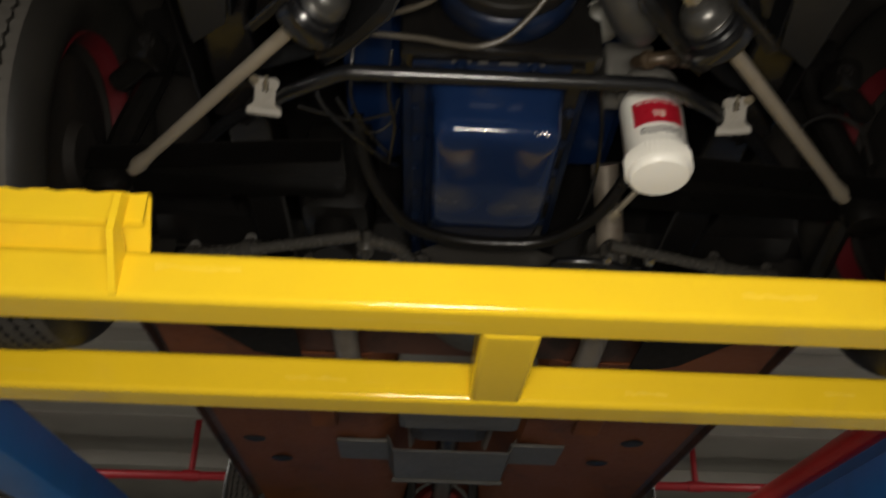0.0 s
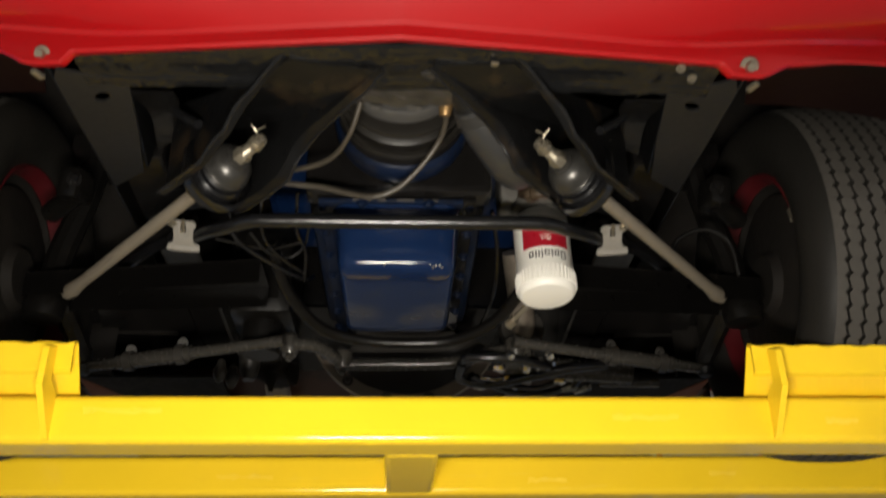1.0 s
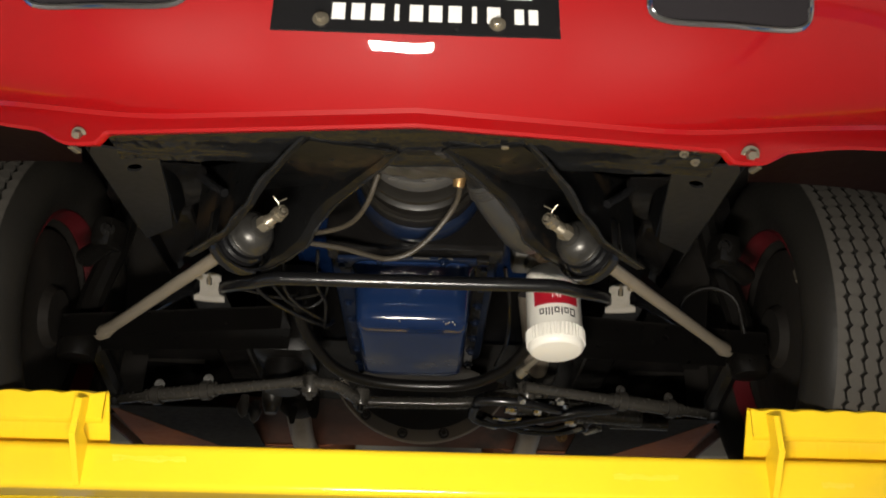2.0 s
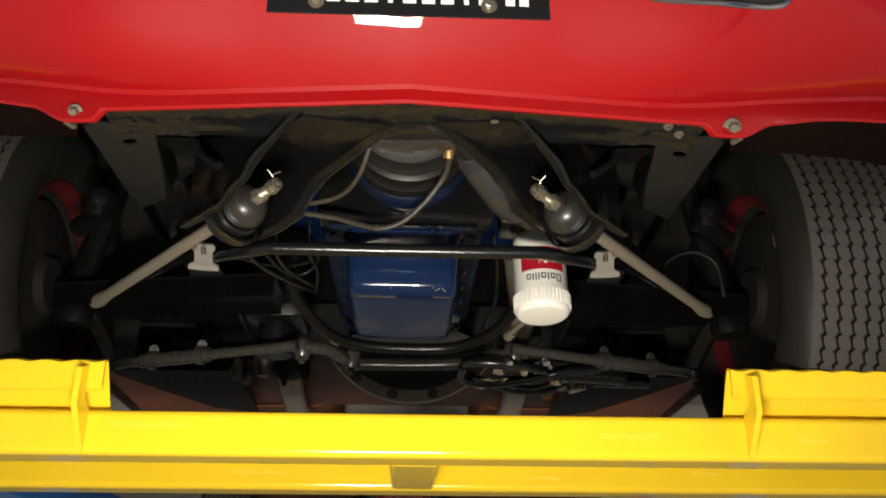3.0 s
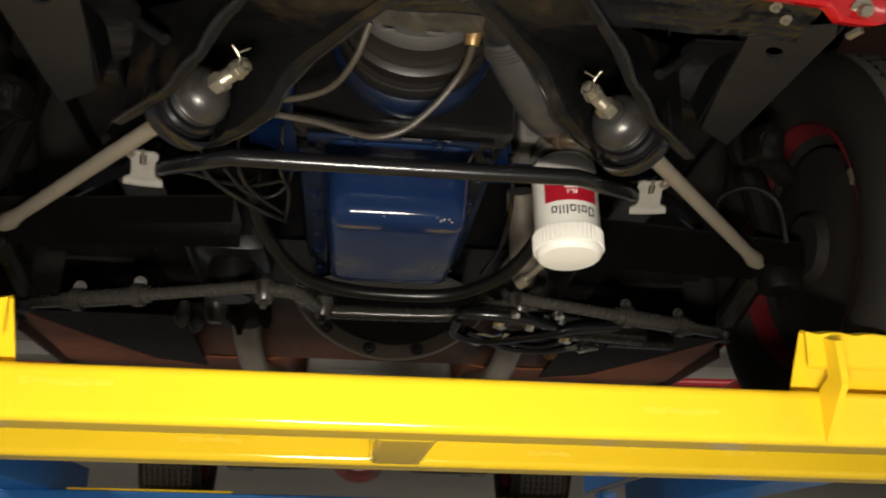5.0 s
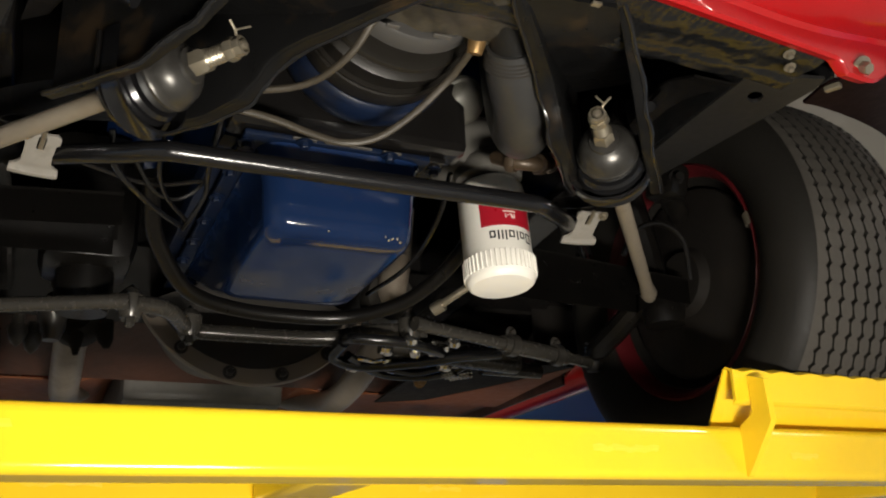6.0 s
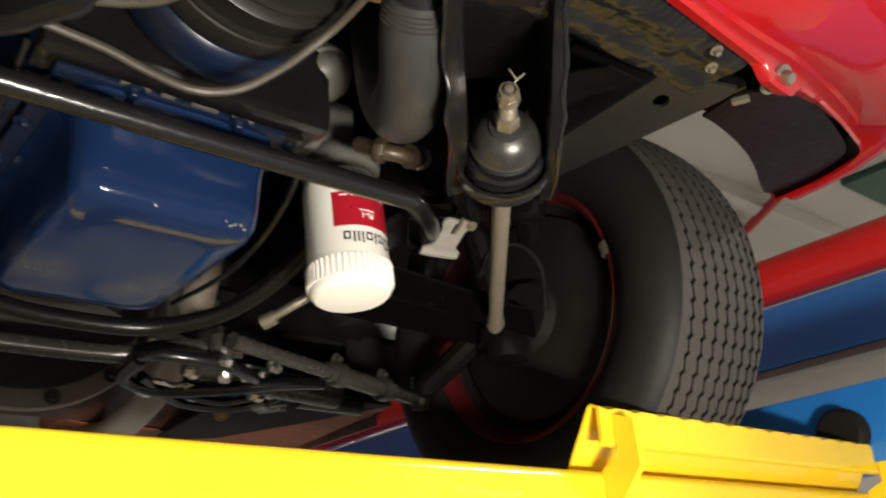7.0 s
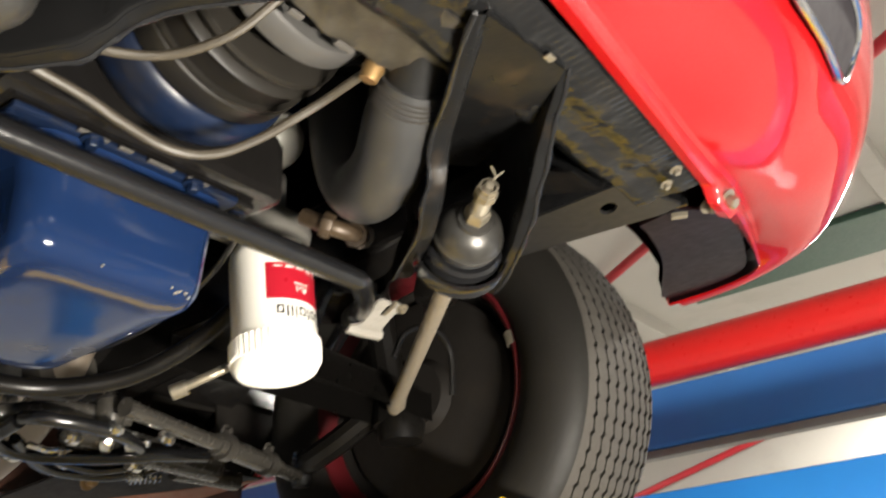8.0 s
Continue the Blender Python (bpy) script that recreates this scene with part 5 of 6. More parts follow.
lathe(bm, [(0, -0.078), (0.03, -0.077), (0.044, -0.064), (0.049, -0.05), (0.047, -0.04), (0.04, -0.0365), (0, -0.0365)], FB, FA, 28)
box(bm, (0.17, 1.14, 2.3), (0.25, 1.22, 2.38), 0.01)
part("filter_mount", bm, IRON, engine, "grey cast filter mount")
# fuel pump / thermostat bowl behind the hose
bm = bmesh.new()
lathe(bm, [(0, -0.018), (0.014, -0.0165), (0.024, -0.012), (0.029, -0.005), (0.03, 0.006), (0.0335, 0.008), (0.0335, 0.016), (0, 0.024)], (0.148, 1.05, 2.335), (-0.2, 0.55, 0.8), 32)
part("fuel_pump", bm, CASTING, engine, "pale metal fuel pump")

# lower radiator hose: a fat bent rubber hose on a neck, held by a wire clamp
bm = bmesh.new()
hp = smooth_path([(0.098, 0.826, 2.281), (0.116, 0.856, 2.266), (0.142, 0.892, 2.25), (0.16, 0.925, 2.246), (0.174, 0.955, 2.255), (0.181, 0.978, 2.285), (0.183, 0.99, 2.33), (0.183, 0.995, 2.39)], 6)
tube(bm, hp, [0.0335 if k > 5 else 0.03 + 0.0006 * k for k in range(len(hp))], 28)
hose = part("radiator_hose", bm, HOSE, car, "dull dark rubber radiator hose")
way = (hp[3] - hp[0]).normalized()
part("hose_neck", tube(bmesh.new(), [hp[0] - way * 0.05, hp[0] - way * 0.012, hp[0] + way * 0.01], [0.026, 0.026, 0.026], 24), BLACKHOSE, car, "black radiator outlet neck")
for k in range(4):
    bm = bmesh.new()
    c = hp[0] + way * (0.008 + 0.0045 * k)
    lathe(bm, [(0.0305 + 0.0006 * k, -0.0014), (0.0326 + 0.0006 * k, 0), (0.0305 + 0.0006 * k, 0.0014)], c, way, 30, closed=True)
    part("hose_clamp", bm, DARKIRON, hose, "dark wire hose clamp")
bm = bmesh.new()
tube(bm, smooth_path([(0.107, 0.858, 2.24), (0.101, 0.848, 2.262), (0.094, 0.845, 2.274), (0.083, 0.842, 2.288)], 4), 0.0024, 8)
box(bm, (-0.006, -0.005, -0.004), (0.006, 0.005, 0.004), 0.0015, pose(0.1025, 0.85, 2.2575, 30, 20, 30))
part("clamp_ear", bm, ZINC, hose, "bright clamp ear")
bm = bmesh.new()
elbow = smooth_path([(0.196, 1.06, 2.272), (0.206, 1.035, 2.256), (0.225, 1.025, 2.252), (0.252, 1.03, 2.258), (0.282, 1.055, 2.278)], 5)
tube(bm, elbow, 0.0095, 14)
elbow_pipe = part("pump_pipe", bm, RUSTPIPE, car, "rust-brown metal pipe elbow")
for at, ax in ((elbow[5], (0.6, -0.6, -0.3)), (elbow[13], (0.8, 0.5, 0.3)), (elbow[17], (0.6, 0.7, 0.5))):
    bm = bmesh.new()
    lathe(bm, [(0.009, -0.006), (0.0135, -0.006), (0.0145, -0.003), (0.0145, 0.003), (0.0135, 0.006), (0.009, 0.006)], at, ax, 8, closed=True)
    part("pipe_collar", bm, RUSTPIPE, elbow_pipe)

# thin overflow hose drooping below the pulley, and its brass cock
bm = bmesh.new()
tube(bm, smooth_path([(0.0645, 0.852, 2.284), (0.06, 0.893, 2.274), (0.046, 0.917, 2.258), (0.024, 0.935, 2.236), (-0.006, 0.953, 2.215), (-0.041, 0.963, 2.207), (-0.077, 0.974, 2.218), (-0.11, 0.98, 2.23), (-0.144, 0.986, 2.238), (-0.19, 0.992, 2.246)]), 0.0042, 10)
part("overflow_hose", bm, TANHOSE, car, "thin tan rubber hose")
bm = bmesh.new()
tube(bm, smooth_path([(-0.055, 0.82, 2.275), (-0.072, 0.86, 2.247), (-0.1, 0.905, 2.236), (-0.15, 0.935, 2.235), (-0.2, 0.965, 2.25)]), 0.0038, 10)
part("vacuum_hose", bm, TANHOSE, car, "thin tan rubber hose")
bm = bmesh.new()
lathe(bm, [(0, -0.016), (0.008, -0.016), (0.01, -0.004), (0.008, 0.004), (0.0105, 0.01), (0, 0.016)], (0.062, 0.838, 2.285), (0.1, -0.45, 0.9), 12)
part("drain_cock", bm, BRASS, car, "brass drain cock")
bm = bmesh.new()
lathe(bm, [(0, -0.012), (0.008, -0.012), (0.008, 0.012), (0, 0.012)], (0.085, 0.845, 2.285), (0.7, 0.5, -0.4), 10)
tube(bm, smooth_path([(0.075, 0.838, 2.288), (0.1, 0.86, 2.28), (0.115, 0.88, 2.272)]), 0.0035, 8)
part("drain_pipe", bm, ZINC, car)

# loose cables and small pipes beside the pan
for nm, pts, r, material, lab in (
    ("cable", [(-0.27, 1.07, 2.235), (-0.262, 1.1, 2.205), (-0.215, 1.17, 2.195), (-0.165, 1.245, 2.2), (-0.155, 1.3, 2.23)], 0.0036, BAR, "thin black cable"),
    ("cable", [(-0.215, 1.03, 2.25), (-0.217, 1.08, 2.205), (-0.2, 1.15, 2.2), (-0.165, 1.22, 2.2)], 0.0028, BLACK, "thin dark cable"),
    ("cable", [(-0.16, 1.03, 2.25), (-0.163, 1.08, 2.21), (-0.155, 1.15, 2.205), (-0.165, 1.24, 2.195)], 0.003, BLACK, "thin dark cable"),
    ("cable", [(-0.3, 1.13, 2.22), (-0.22, 1.15, 2.212), (-0.16, 1.14, 2.22)], 0.0026, BLACK, "thin dark cable"),
    ("cable", [(-0.24, 1.1, 2.215), (-0.215, 1.14, 2.2), (-0.185, 1.17, 2.205), (-0.16, 1.16, 2.22), (-0.15, 1.13, 2.24)], 0.0024, BLACKHOSE, "thin black cable"),
    ("fuel_line", [(0.15, 1.1, 2.26), (0.165, 1.18, 2.225), (0.17, 1.3, 2.2), (0.16, 1.45, 2.2)], 0.0036, BLACK, "thin black fuel line"),
):
    part(nm, tube(bmesh.new(), smooth_path(pts, 6), r, 9), material, car, lab)
for s in (-1, 1):
    # flexible brake hose and the caliper bulk behind the rod
    if s > 0:
        part("brake_hose", tube(bmesh.new(), smooth_path([(s * 0.455, 1.16, 2.2), (s * 0.47, 1.15, 2.235), (s * 0.512, 1.14, 2.25), (s * 0.552, 1.14, 2.228), (s * 0.565, 1.15, 2.17)], 6), 0.0042, 10), OILY, car, "black flexible brake hose")
    bm = bmesh.new()
    box(bm, (-0.02, -0.03, -0.028), (0.02, 0.03, 0.028), 0.012, pose(s * 0.545, 1.15, 2.325, 10, 8, s * 12))
    tube(bm, [(s * 0.545, 1.15, 2.31), (s * 0.6, 1.2, 2.3)], 0.018, 14)
    part("brake_caliper", bm, OILY, car, "oily dark brake caliper")
    bm = bmesh.new()
    bolt(bm, (s * 0.54, 1.122, 2.322), (-s * 0.3, -1, -0.2), 0.007, 0.014)
    part("caliper_bolt", bm, BLACK, car)
# -- cross member, steering linkage and the hoses of the power cylinder --
bm = bmesh.new()
tube(bm, smooth_path([(-0.215, 1.17, 2.235), (-0.2, 1.24, 2.19), (-0.165, 1.3, 2.155), (-0.125, 1.345, 2.14), (-0.06, 1.372, 2.134), (0.02, 1.38, 2.133), (0.09, 1.372, 2.134), (0.14, 1.34, 2.14), (0.18, 1.3, 2.155), (0.215, 1.24, 2.19), (0.23, 1.17, 2.235)]), 0.0108, 16)
part("cross_member", bm, OILY, car, "oily black curved tubular cross member")
bm = bmesh.new()
tube(bm, smooth_path([(-0.2, 1.405, 2.142), (-0.15, 1.43, 2.142), (-0.11, 1.495, 2.135), (-0.06, 1.5, 2.133), (0.1, 1.49, 2.133), (0.16, 1.46, 2.14), (0.25, 1.42, 2.14)]), 0.0125, 14)
link = part("centre_link", bm, LINKAGE, car, "satin dark steel steering centre link")
for x, y in ((-0.204, 1.415), (0.22, 1.42), (-0.11, 1.495)):
    bm = bmesh.new()
    lathe(bm, [(0, -0.022), (0.014, -0.02), (0.019, -0.008), (0.019, 0.012), (0.01, 0.022), (0, 0.03)], (x, y, 2.142), (0, 0, 1), 20)
    bolt(bm, (x, y, 2.122), (0, -0.2, -1), 0.007, 0.012)
    part("ball_joint", bm, LINKAGE, link)


def tie_rod(s):
    a, b = Vector((s * 0.21, 1.375, 2.135)), Vector((s * 0.6, 1.478, 2.118))
    d = (b - a)
    bm = bmesh.new()
    tube(bm, [a, a + d * 0.1, a + d * 0.45], [0.012, 0.0105, 0.0105], 12)
    tube(bm, [a + d * 0.82, a + d * 0.93, b], [0.0105, 0.0105, 0.011], 12)
    tube(bm, [a + d * 0.45, a + d * 0.82], 0.0145, 14)
    rod = part("tie_rod", bm, LINKAGE, car, "satin dark steel tie rod")
    for f in (0.5, 0.76):
        bm = bmesh.new()
        c = a + d * f
        lathe(bm, [(0.0148, -0.008), (0.019, -0.008), (0.019, 0.008), (0.0148, 0.008)], c, d, 18, closed=True)
        bolt(bm, c + Vector((0, 0.0, 0.022)), (0.2, -1, -0.2), 0.0055, 0.01)
        part("sleeve_clamp", bm, DARKIRON, rod)
    bm = bmesh.new()
    for k in range(5):
        lathe(bm, [(0.008, -0.003), (0.017 - 0.001 * k, 0), (0.008, 0.003)], b + Vector((0, 0, 0.008 + 0.0075 * k)), (0, 0, 1), 18, closed=True)
    lathe(bm, [(0, -0.016), (0.013, -0.014), (0.017, 0), (0.012, 0.008), (0, 0.008)], b, (0, 0, 1), 18)
    part("dust_boot", bm, BLACKHOSE, rod, "ribbed black rubber boot")


mirrored(tie_rod)
# power cylinder with its pipes, on the driver's side
bm = bmesh.new()
tube(bm, [(0.2, 1.475, 2.128), (0.3, 1.49, 2.122), (0.46, 1.515, 2.12)], [0.021, 0.021, 0.021], 18)
tube(bm, [(0.4, 1.53, 2.112), (0.52, 1.535, 2.112)], 0.014, 14)
cyl = part("power_cylinder", bm, LINKAGE, car, "satin dark power steering cylinder")
for pts, r in (
    ([(0.12, 1.44, 2.12), (0.13, 1.4, 2.112), (0.2, 1.39, 2.108), (0.27, 1.43, 2.108), (0.3, 1.47, 2.11)], 0.0085),
    ([(0.12, 1.45, 2.118), (0.12, 1.5, 2.105), (0.18, 1.52, 2.1), (0.26, 1.47, 2.1), (0.32, 1.45, 2.108), (0.4, 1.46, 2.12)], 0.0095),
    ([(0.14, 1.49, 2.108), (0.22, 1.56, 2.098), (0.3, 1.57, 2.098), (0.34, 1.53, 2.1), (0.36, 1.5, 2.11)], 0.0075),
    ([(0.2, 1.52, 2.1), (0.27, 1.53, 2.095), (0.31, 1.51, 2.1)], 0.006),
):
    bm = bmesh.new()
    tube(bm, smooth_path(pts, 8), r, 12)
    part("hydraulic_hose", bm, BAR, cyl, "black hydraulic hose")
for x, y, z, ax in ((0.19, 1.45, 2.11, (1, 0.2, 0)), (0.215, 1.5, 2.105, (1, 0.3, 0)), (0.245, 1.46, 2.115, (0, 0.3, -1)), (0.27, 1.445, 2.115, (0, 0.1, -1)), (0.3, 1.46, 2.112, (0, 0.2, -1)), (0.315, 1.5, 2.102, (1, 0.1, 0)), (0.345, 1.535, 2.1, (0.7, -0.6, 0.2)), (0.16, 1.53, 2.1, (1, 0.2, 0))):
    bm = bmesh.new()
    lathe(bm, [(0, -0.012), (0.0075, -0.012), (0.0075, -0.004), (0.0095, -0.004), (0.0095, 0.006), (0.006, 0.012), (0, 0.012)], (x, y, z), ax, 8)
    part("pipe_nut", bm, BRIGHT, cyl, "bright pipe nut")
for k in range(5):
    bm = bmesh.new()
    lathe(bm, [(0.006, -0.002), (0.0105, 0), (0.006, 0.002)], (0.332 + 0.0035 * k, 1.541 - 0.005 * k, 2.099), (0.55, -0.8, 0.1), 14, closed=True)
    part("spring_coil", bm, BRIGHT, cyl, "bright coil over a pipe end")
# bright fittings and a coiled guard among the hoses
for k in range(4):
    bm = bmesh.new()
    lathe(bm, [(0.004, -0.0018), (0.0085, -0.0012), (0.0085, 0.0012), (0.004, 0.0018)], (0.325 + 0.0048 * k, 1.5 + 0.001 * k, 2.108), (1, 0.2, 0), 16, closed=True)
    part("ferrule_ring", bm, BRIGHT, cyl, "bright ferrule ring")
for k in range(7):
    bm = bmesh.new()
    lathe(bm, [(0.004, -0.0015), (0.0075, 0), (0.004, 0.0015)], (0.369 - 0.012 + 0.004 * k, 1.552 + 0.016 - 0.0055 * k, 2.100), (0.6, -0.8, 0), 14, closed=True)
    part("spring_coil", bm, BRIGHT, cyl, "bright coil over a pipe end")
bm = bmesh.new()
tube(bm, smooth_path([(0.160, 1.496, 2.106), (0.174, 1.492, 2.103), (0.188, 1.499, 2.103), (0.202, 1.500, 2.106)], 5), 0.0042, 10)
part("bent_pipe", bm, BRIGHT, cyl, "bright bent pipe")
bm = bmesh.new()
bolt(bm, (0.311, 1.600, 2.098), (0.2, -0.9, -0.3), 0.0075, 0.014)
part("pipe_fitting", bm, BRASS, cyl, "brass pipe fitting")
bm = bmesh.new()
lathe(bm, [(0, -0.01), (0.007, -0.01), (0.0085, -0.002), (0.0085, 0.004), (0.005, 0.01), (0, 0.01)], (0.205, 1.383, 2.110), (0.3, -0.8, -0.5), 6)
part("pipe_nut", bm, BRIGHT, cyl, "bright pipe nut")
bm = bmesh.new()
lathe(bm, [(0, -0.01), (0.007, -0.01), (0.0085, -0.002), (0.0085, 0.004), (0.005, 0.01), (0, 0.01)], (0.278, 1.382, 2.110), (0.3, -0.8, -0.5), 6)
part("pipe_nut", bm, BRIGHT, cyl, "bright pipe nut")
bm = bmesh.new()
lathe(bm, [(0, -0.01), (0.007, -0.01), (0.0085, -0.002), (0.0085, 0.004), (0.005, 0.01), (0, 0.01)], (0.230, 1.532, 2.100), (0.3, -0.8, -0.5), 6)
part("pipe_nut", bm, BRIGHT, cyl, "bright pipe nut")
# bright drain tube by the filter
bm = bmesh.new()
tube(bm, smooth_path([(0.24, 1.19, 2.158), (0.212, 1.222, 2.138), (0.192, 1.25, 2.124)]), 0.0055, 10)
tube(bm, [(0.198, 1.243, 2.127), (0.188, 1.256, 2.121)], 0.009, 12)
part("drain_tube", bm, ZINC, engine, "bright steel drain tube")

# steering box and starter, passenger and driver side bulk behind the pan
bm = bmesh.new()
box(bm, (-0.33, 1.4, 2.2), (-0.2, 1.56, 2.4), 0.03)
lathe(bm, [(0, -0.05), (0.035, -0.05), (0.04, -0.03), (0.04, 0.05), (0, 0.05)], (-0.265, 1.47, 2.19), (0, 0, 1), 20)
part("steering_box", bm, OILY, car, "oily black cast steering box")
bm = bmesh.new()
lathe(bm, [(0, -0.03), (0.012, -0.03), (0.02, -0.01), (0.022, 0.02), (0.03, 0.03), (0, 0.04)], (-0.3, 1.56, 2.15), (0, 0, 1), 20)
part("idler_stud", bm, DARKIRON, car)
for x, y, z in ((-0.345, 1.5, 2.12), (-0.325, 1.52, 2.115)):
    bm = bmesh.new()
    lathe(bm, [(0, -0.02), (0.008, -0.02), (0.01, -0.004), (0.014, -0.002), (0.014, 0.006), (0.009, 0.02), (0, 0.03)], (x, y, z), (0, -0.2, -1), 10)
    part("idler_bolt", bm, DARKIRON, car)
bm = bmesh.new()
lathe(bm, [(0, -0.07), (0.03, -0.068), (0.043, -0.05), (0.046, -0.02), (0.044, 0.03), (0.038, 0.06), (0, 0.066)], (-0.262, 1.66, 2.185), (0.12, 1, 0.1), 22)
lathe(bm, [(0, -0.04), (0.02, -0.036), (0.026, 0.0), (0.022, 0.03), (0, 0.036)], (-0.292, 1.63, 2.19), (0.1, 1, 0.05), 16)
tube(bm, smooth_path([(-0.268, 1.615, 2.15), (-0.263, 1.61, 2.132), (-0.2615, 1.61, 2.112)], 4), [0.022, 0.02, 0.017, 0.014, 0.011, 0.009, 0.007, 0.0055, 0.004], 12)
tube(bm, [(-0.225, 1.62, 2.17), (-0.218, 1.62, 2.14), (-0.216, 1.62, 2.128)], [0.018, 0.012, 0.005], 10)
part("starter_motor", bm, DRUM, car, "oily black starter motor")
# bell housing: a tapering casting with a flat flange, its bolts and a dark cover plate
bm = bmesh.new()
rows = []
for y, r, zc in ((1.612, 0.196, 2.285), (1.64, 0.192, 2.285), (1.68, 0.178, 2.285), (1.85, 0.15, 2.29), (1.98, 0.125, 2.29)):
    rows.append([Vector((0.015 + r * math.sin(a), y, zc - r * math.cos(a))) for a in (radians(-68 + 136 * k / 28) for k in range(29))])
thick_sheet(bm, rows, (0, 0, 0.01))
bell = part("bell_housing", bm, IRON, car, "oily dark cast bell housing")
bm = bmesh.new()
ring = lambda r, y: [Vector((0.015 + r * math.sin(a), y, 2.285 - r * math.cos(a))) for a in (radians(-66 + 132 * k / 36) for k in range(37))]
thick_sheet(bm, [ring(0.182, 1.6), ring(0.207, 1.6), ring(0.209, 1.603)], (0, 0.01, 0))
part("flange", bm, EXHAUST, bell, "oily grey cast flange")
bm = bmesh.new()
thick_sheet(bm, [ring(0.02, 1.604), ring(0.12, 1.602), ring(0.181, 1.6015)], (0, 0.004, 0))
part("cover_plate", bm, DARKIRON, bell)
for a in (-60, -38, -12, 14, 40, 60):
    bm = bmesh.new()
    bolt(bm, (0.015 + 0.194 * math.sin(radians(a)), 1.5995, 2.285 - 0.194 * math.cos(radians(a))), (0, -1, 0), 0.0065, 0.011)
    part("flange_bolt", bm, DARKIRON, bell)
# gearbox pan and cross member
bm = boxed((-0.155, 1.99, 2.115), (0.17, 2.44, 2.22), 0.02)
part("gearbox_pan", bm, IRON, car, "grey gearbox oil pan")
part("gearbox", boxed((-0.13, 2.04, 2.22), (0.12, 2.95, 2.42), 0.04), IRON, car)
bm = bmesh.new()
rows = [[(x, y, z) for x, z in ((-0.19, 2.14), (-0.17, 2.1), (0.16, 2.1), (0.18, 2.14))] for y in (2.6, 2.64, 2.9, 2.94)]
thick_sheet(bm, rows, (0, 0, 0.006))
box(bm, (-0.34, 2.66, 2.14), (-0.18, 2.86, 2.152), 0.004)
box(bm, (0.17, 2.66, 2.14), (0.33, 2.86, 2.152), 0.004)
box(bm, (-0.18, 2.93, 2.092), (0.17, 2.945, 2.104), 0.002)
part("gearbox_cross_member", bm, IRON, car, "grey steel gearbox cross member")
# exhaust pipes and mufflers
for s in (-1, 1):
    bm = bmesh.new()
    tube(bm, smooth_path([(s * 0.24, 1.5, 2.38), (s * 0.262, 1.6, 2.26), (s * 0.265, 1.72, 2.17), (s * 0.262, 1.9, 2.125), (s * 0.25, 2.05, 2.14), (s * 0.2, 2.25, 2.2), (s * 0.16, 2.5, 2.25), (s * 0.14, 3.1, 2.27)]), 0.027, 16)
    pipe = part("exhaust_pipe", bm, EXHAUST, car, "dull steel exhaust pipe")
    bm = bmesh.new()
    lathe(bm, [(0, 1.6), (0.045, 1.6), (0.048, 1.61), (0.048, 1.64), (0, 1.65)], (s * 0.262, 0.0, 2.25), (0, 1, 0), 20)
    part("pipe_flange", bm, DARKIRON, pipe)
# propeller shaft, axle, differential, shock absorbers, rear springs
bm = bmesh.new()
tube(bm, [(0, 2.95, 2.28), (0, RY - 0.18, 2.22)], 0.038, 16)
part("propeller_shaft", bm, BLACK, car)
bm = bmesh.new()
tube(bm, [(-0.62, RY, WZ), (0.62, RY, WZ)], 0.04, 16)
part("rear_axle", bm, BLACK, car)
for s in (-1, 1):
    bm = bmesh.new()
    lathe(bm, [(0, -0.14), (0.035, -0.138), (0.046, -0.125), (0.048, -0.05), (0.048, 0.05), (0.046, 0.125), (0.035, 0.138), (0, 0.14)], (s * 0.33, RY - 0.2, 2.15), (1, s * 0.12, 0), 24)
    tube(bm, smooth_path([(s * 0.18, RY - 0.22, 2.15), (s * 0.13, RY - 0.3, 2.2), (s * 0.12, RY - 0.45, 2.26)], 5), 0.022, 12)
    part("muffler", bm, OILY, car, "dark oval muffler")
    bm = bmesh.new()
    tube(bm, smooth_path([(s * 0.47, RY - 0.2, 2.16), (s * 0.5, RY - 0.1, 2.17), (s * 0.45, RY + 0.1, 2.2)], 5), 0.02, 12)
    part("tail_pipe", bm, EXHAUST, car, "dull steel tail pipe")
bm = bmesh.new()
lathe(bm, [(0, -0.13), (0.09, -0.12), (0.125, -0.06), (0.13, 0.0), (0.1, 0.08), (0.05, 0.12), (0, 0.13)], (0, RY - 0.02, 2.2), (0, 1, 0), 28)
lathe(bm, [(0.05, -0.22), (0.06, -0.22), (0.065, -0.12), (0.05, -0.12)], (0, RY - 0.02, 2.21), (0, 1, 0), 20, closed=True)
part("differential", bm, SHOCKRED, car, "red painted differential housing")
for s in (-1, 1):
    bm = bmesh.new()
    tube(bm, [(s * 0.36, RY - 0.1, 2.12), (s * 0.3, RY - 0.16, 2.5)], 0.028, 14)
    part("shock_absorber", bm, SHOCKRED, car, "orange-red shock absorber")
    bm = bmesh.new()
    for k in range(4):
        grid = [[(s * 0.5 - 0.03, y, 2.14 + 0.012 * k + 0.13 * ((y - RY) / 0.66) ** 2), (s * 0.5 + 0.03, y, 2.14 + 0.012 * k + 0.13 * ((y - RY) / 0.66) ** 2)] for y in [RY + (0.66 - 0.13 * (3 - k)) * (j / 8 - 1) for j in range(17)]]
        thick_sheet(bm, grid, (0, 0, 0.008))
    part("leaf_spring", bm, BLACK, car)
    bm = bmesh.new()
    box(bm, (s * 0.5 - 0.05, RY - 0.07, 2.12), (s * 0.5 + 0.05, RY + 0.07, 2.135), 0.004)
    part("spring_plate", bm, BLACK, car)


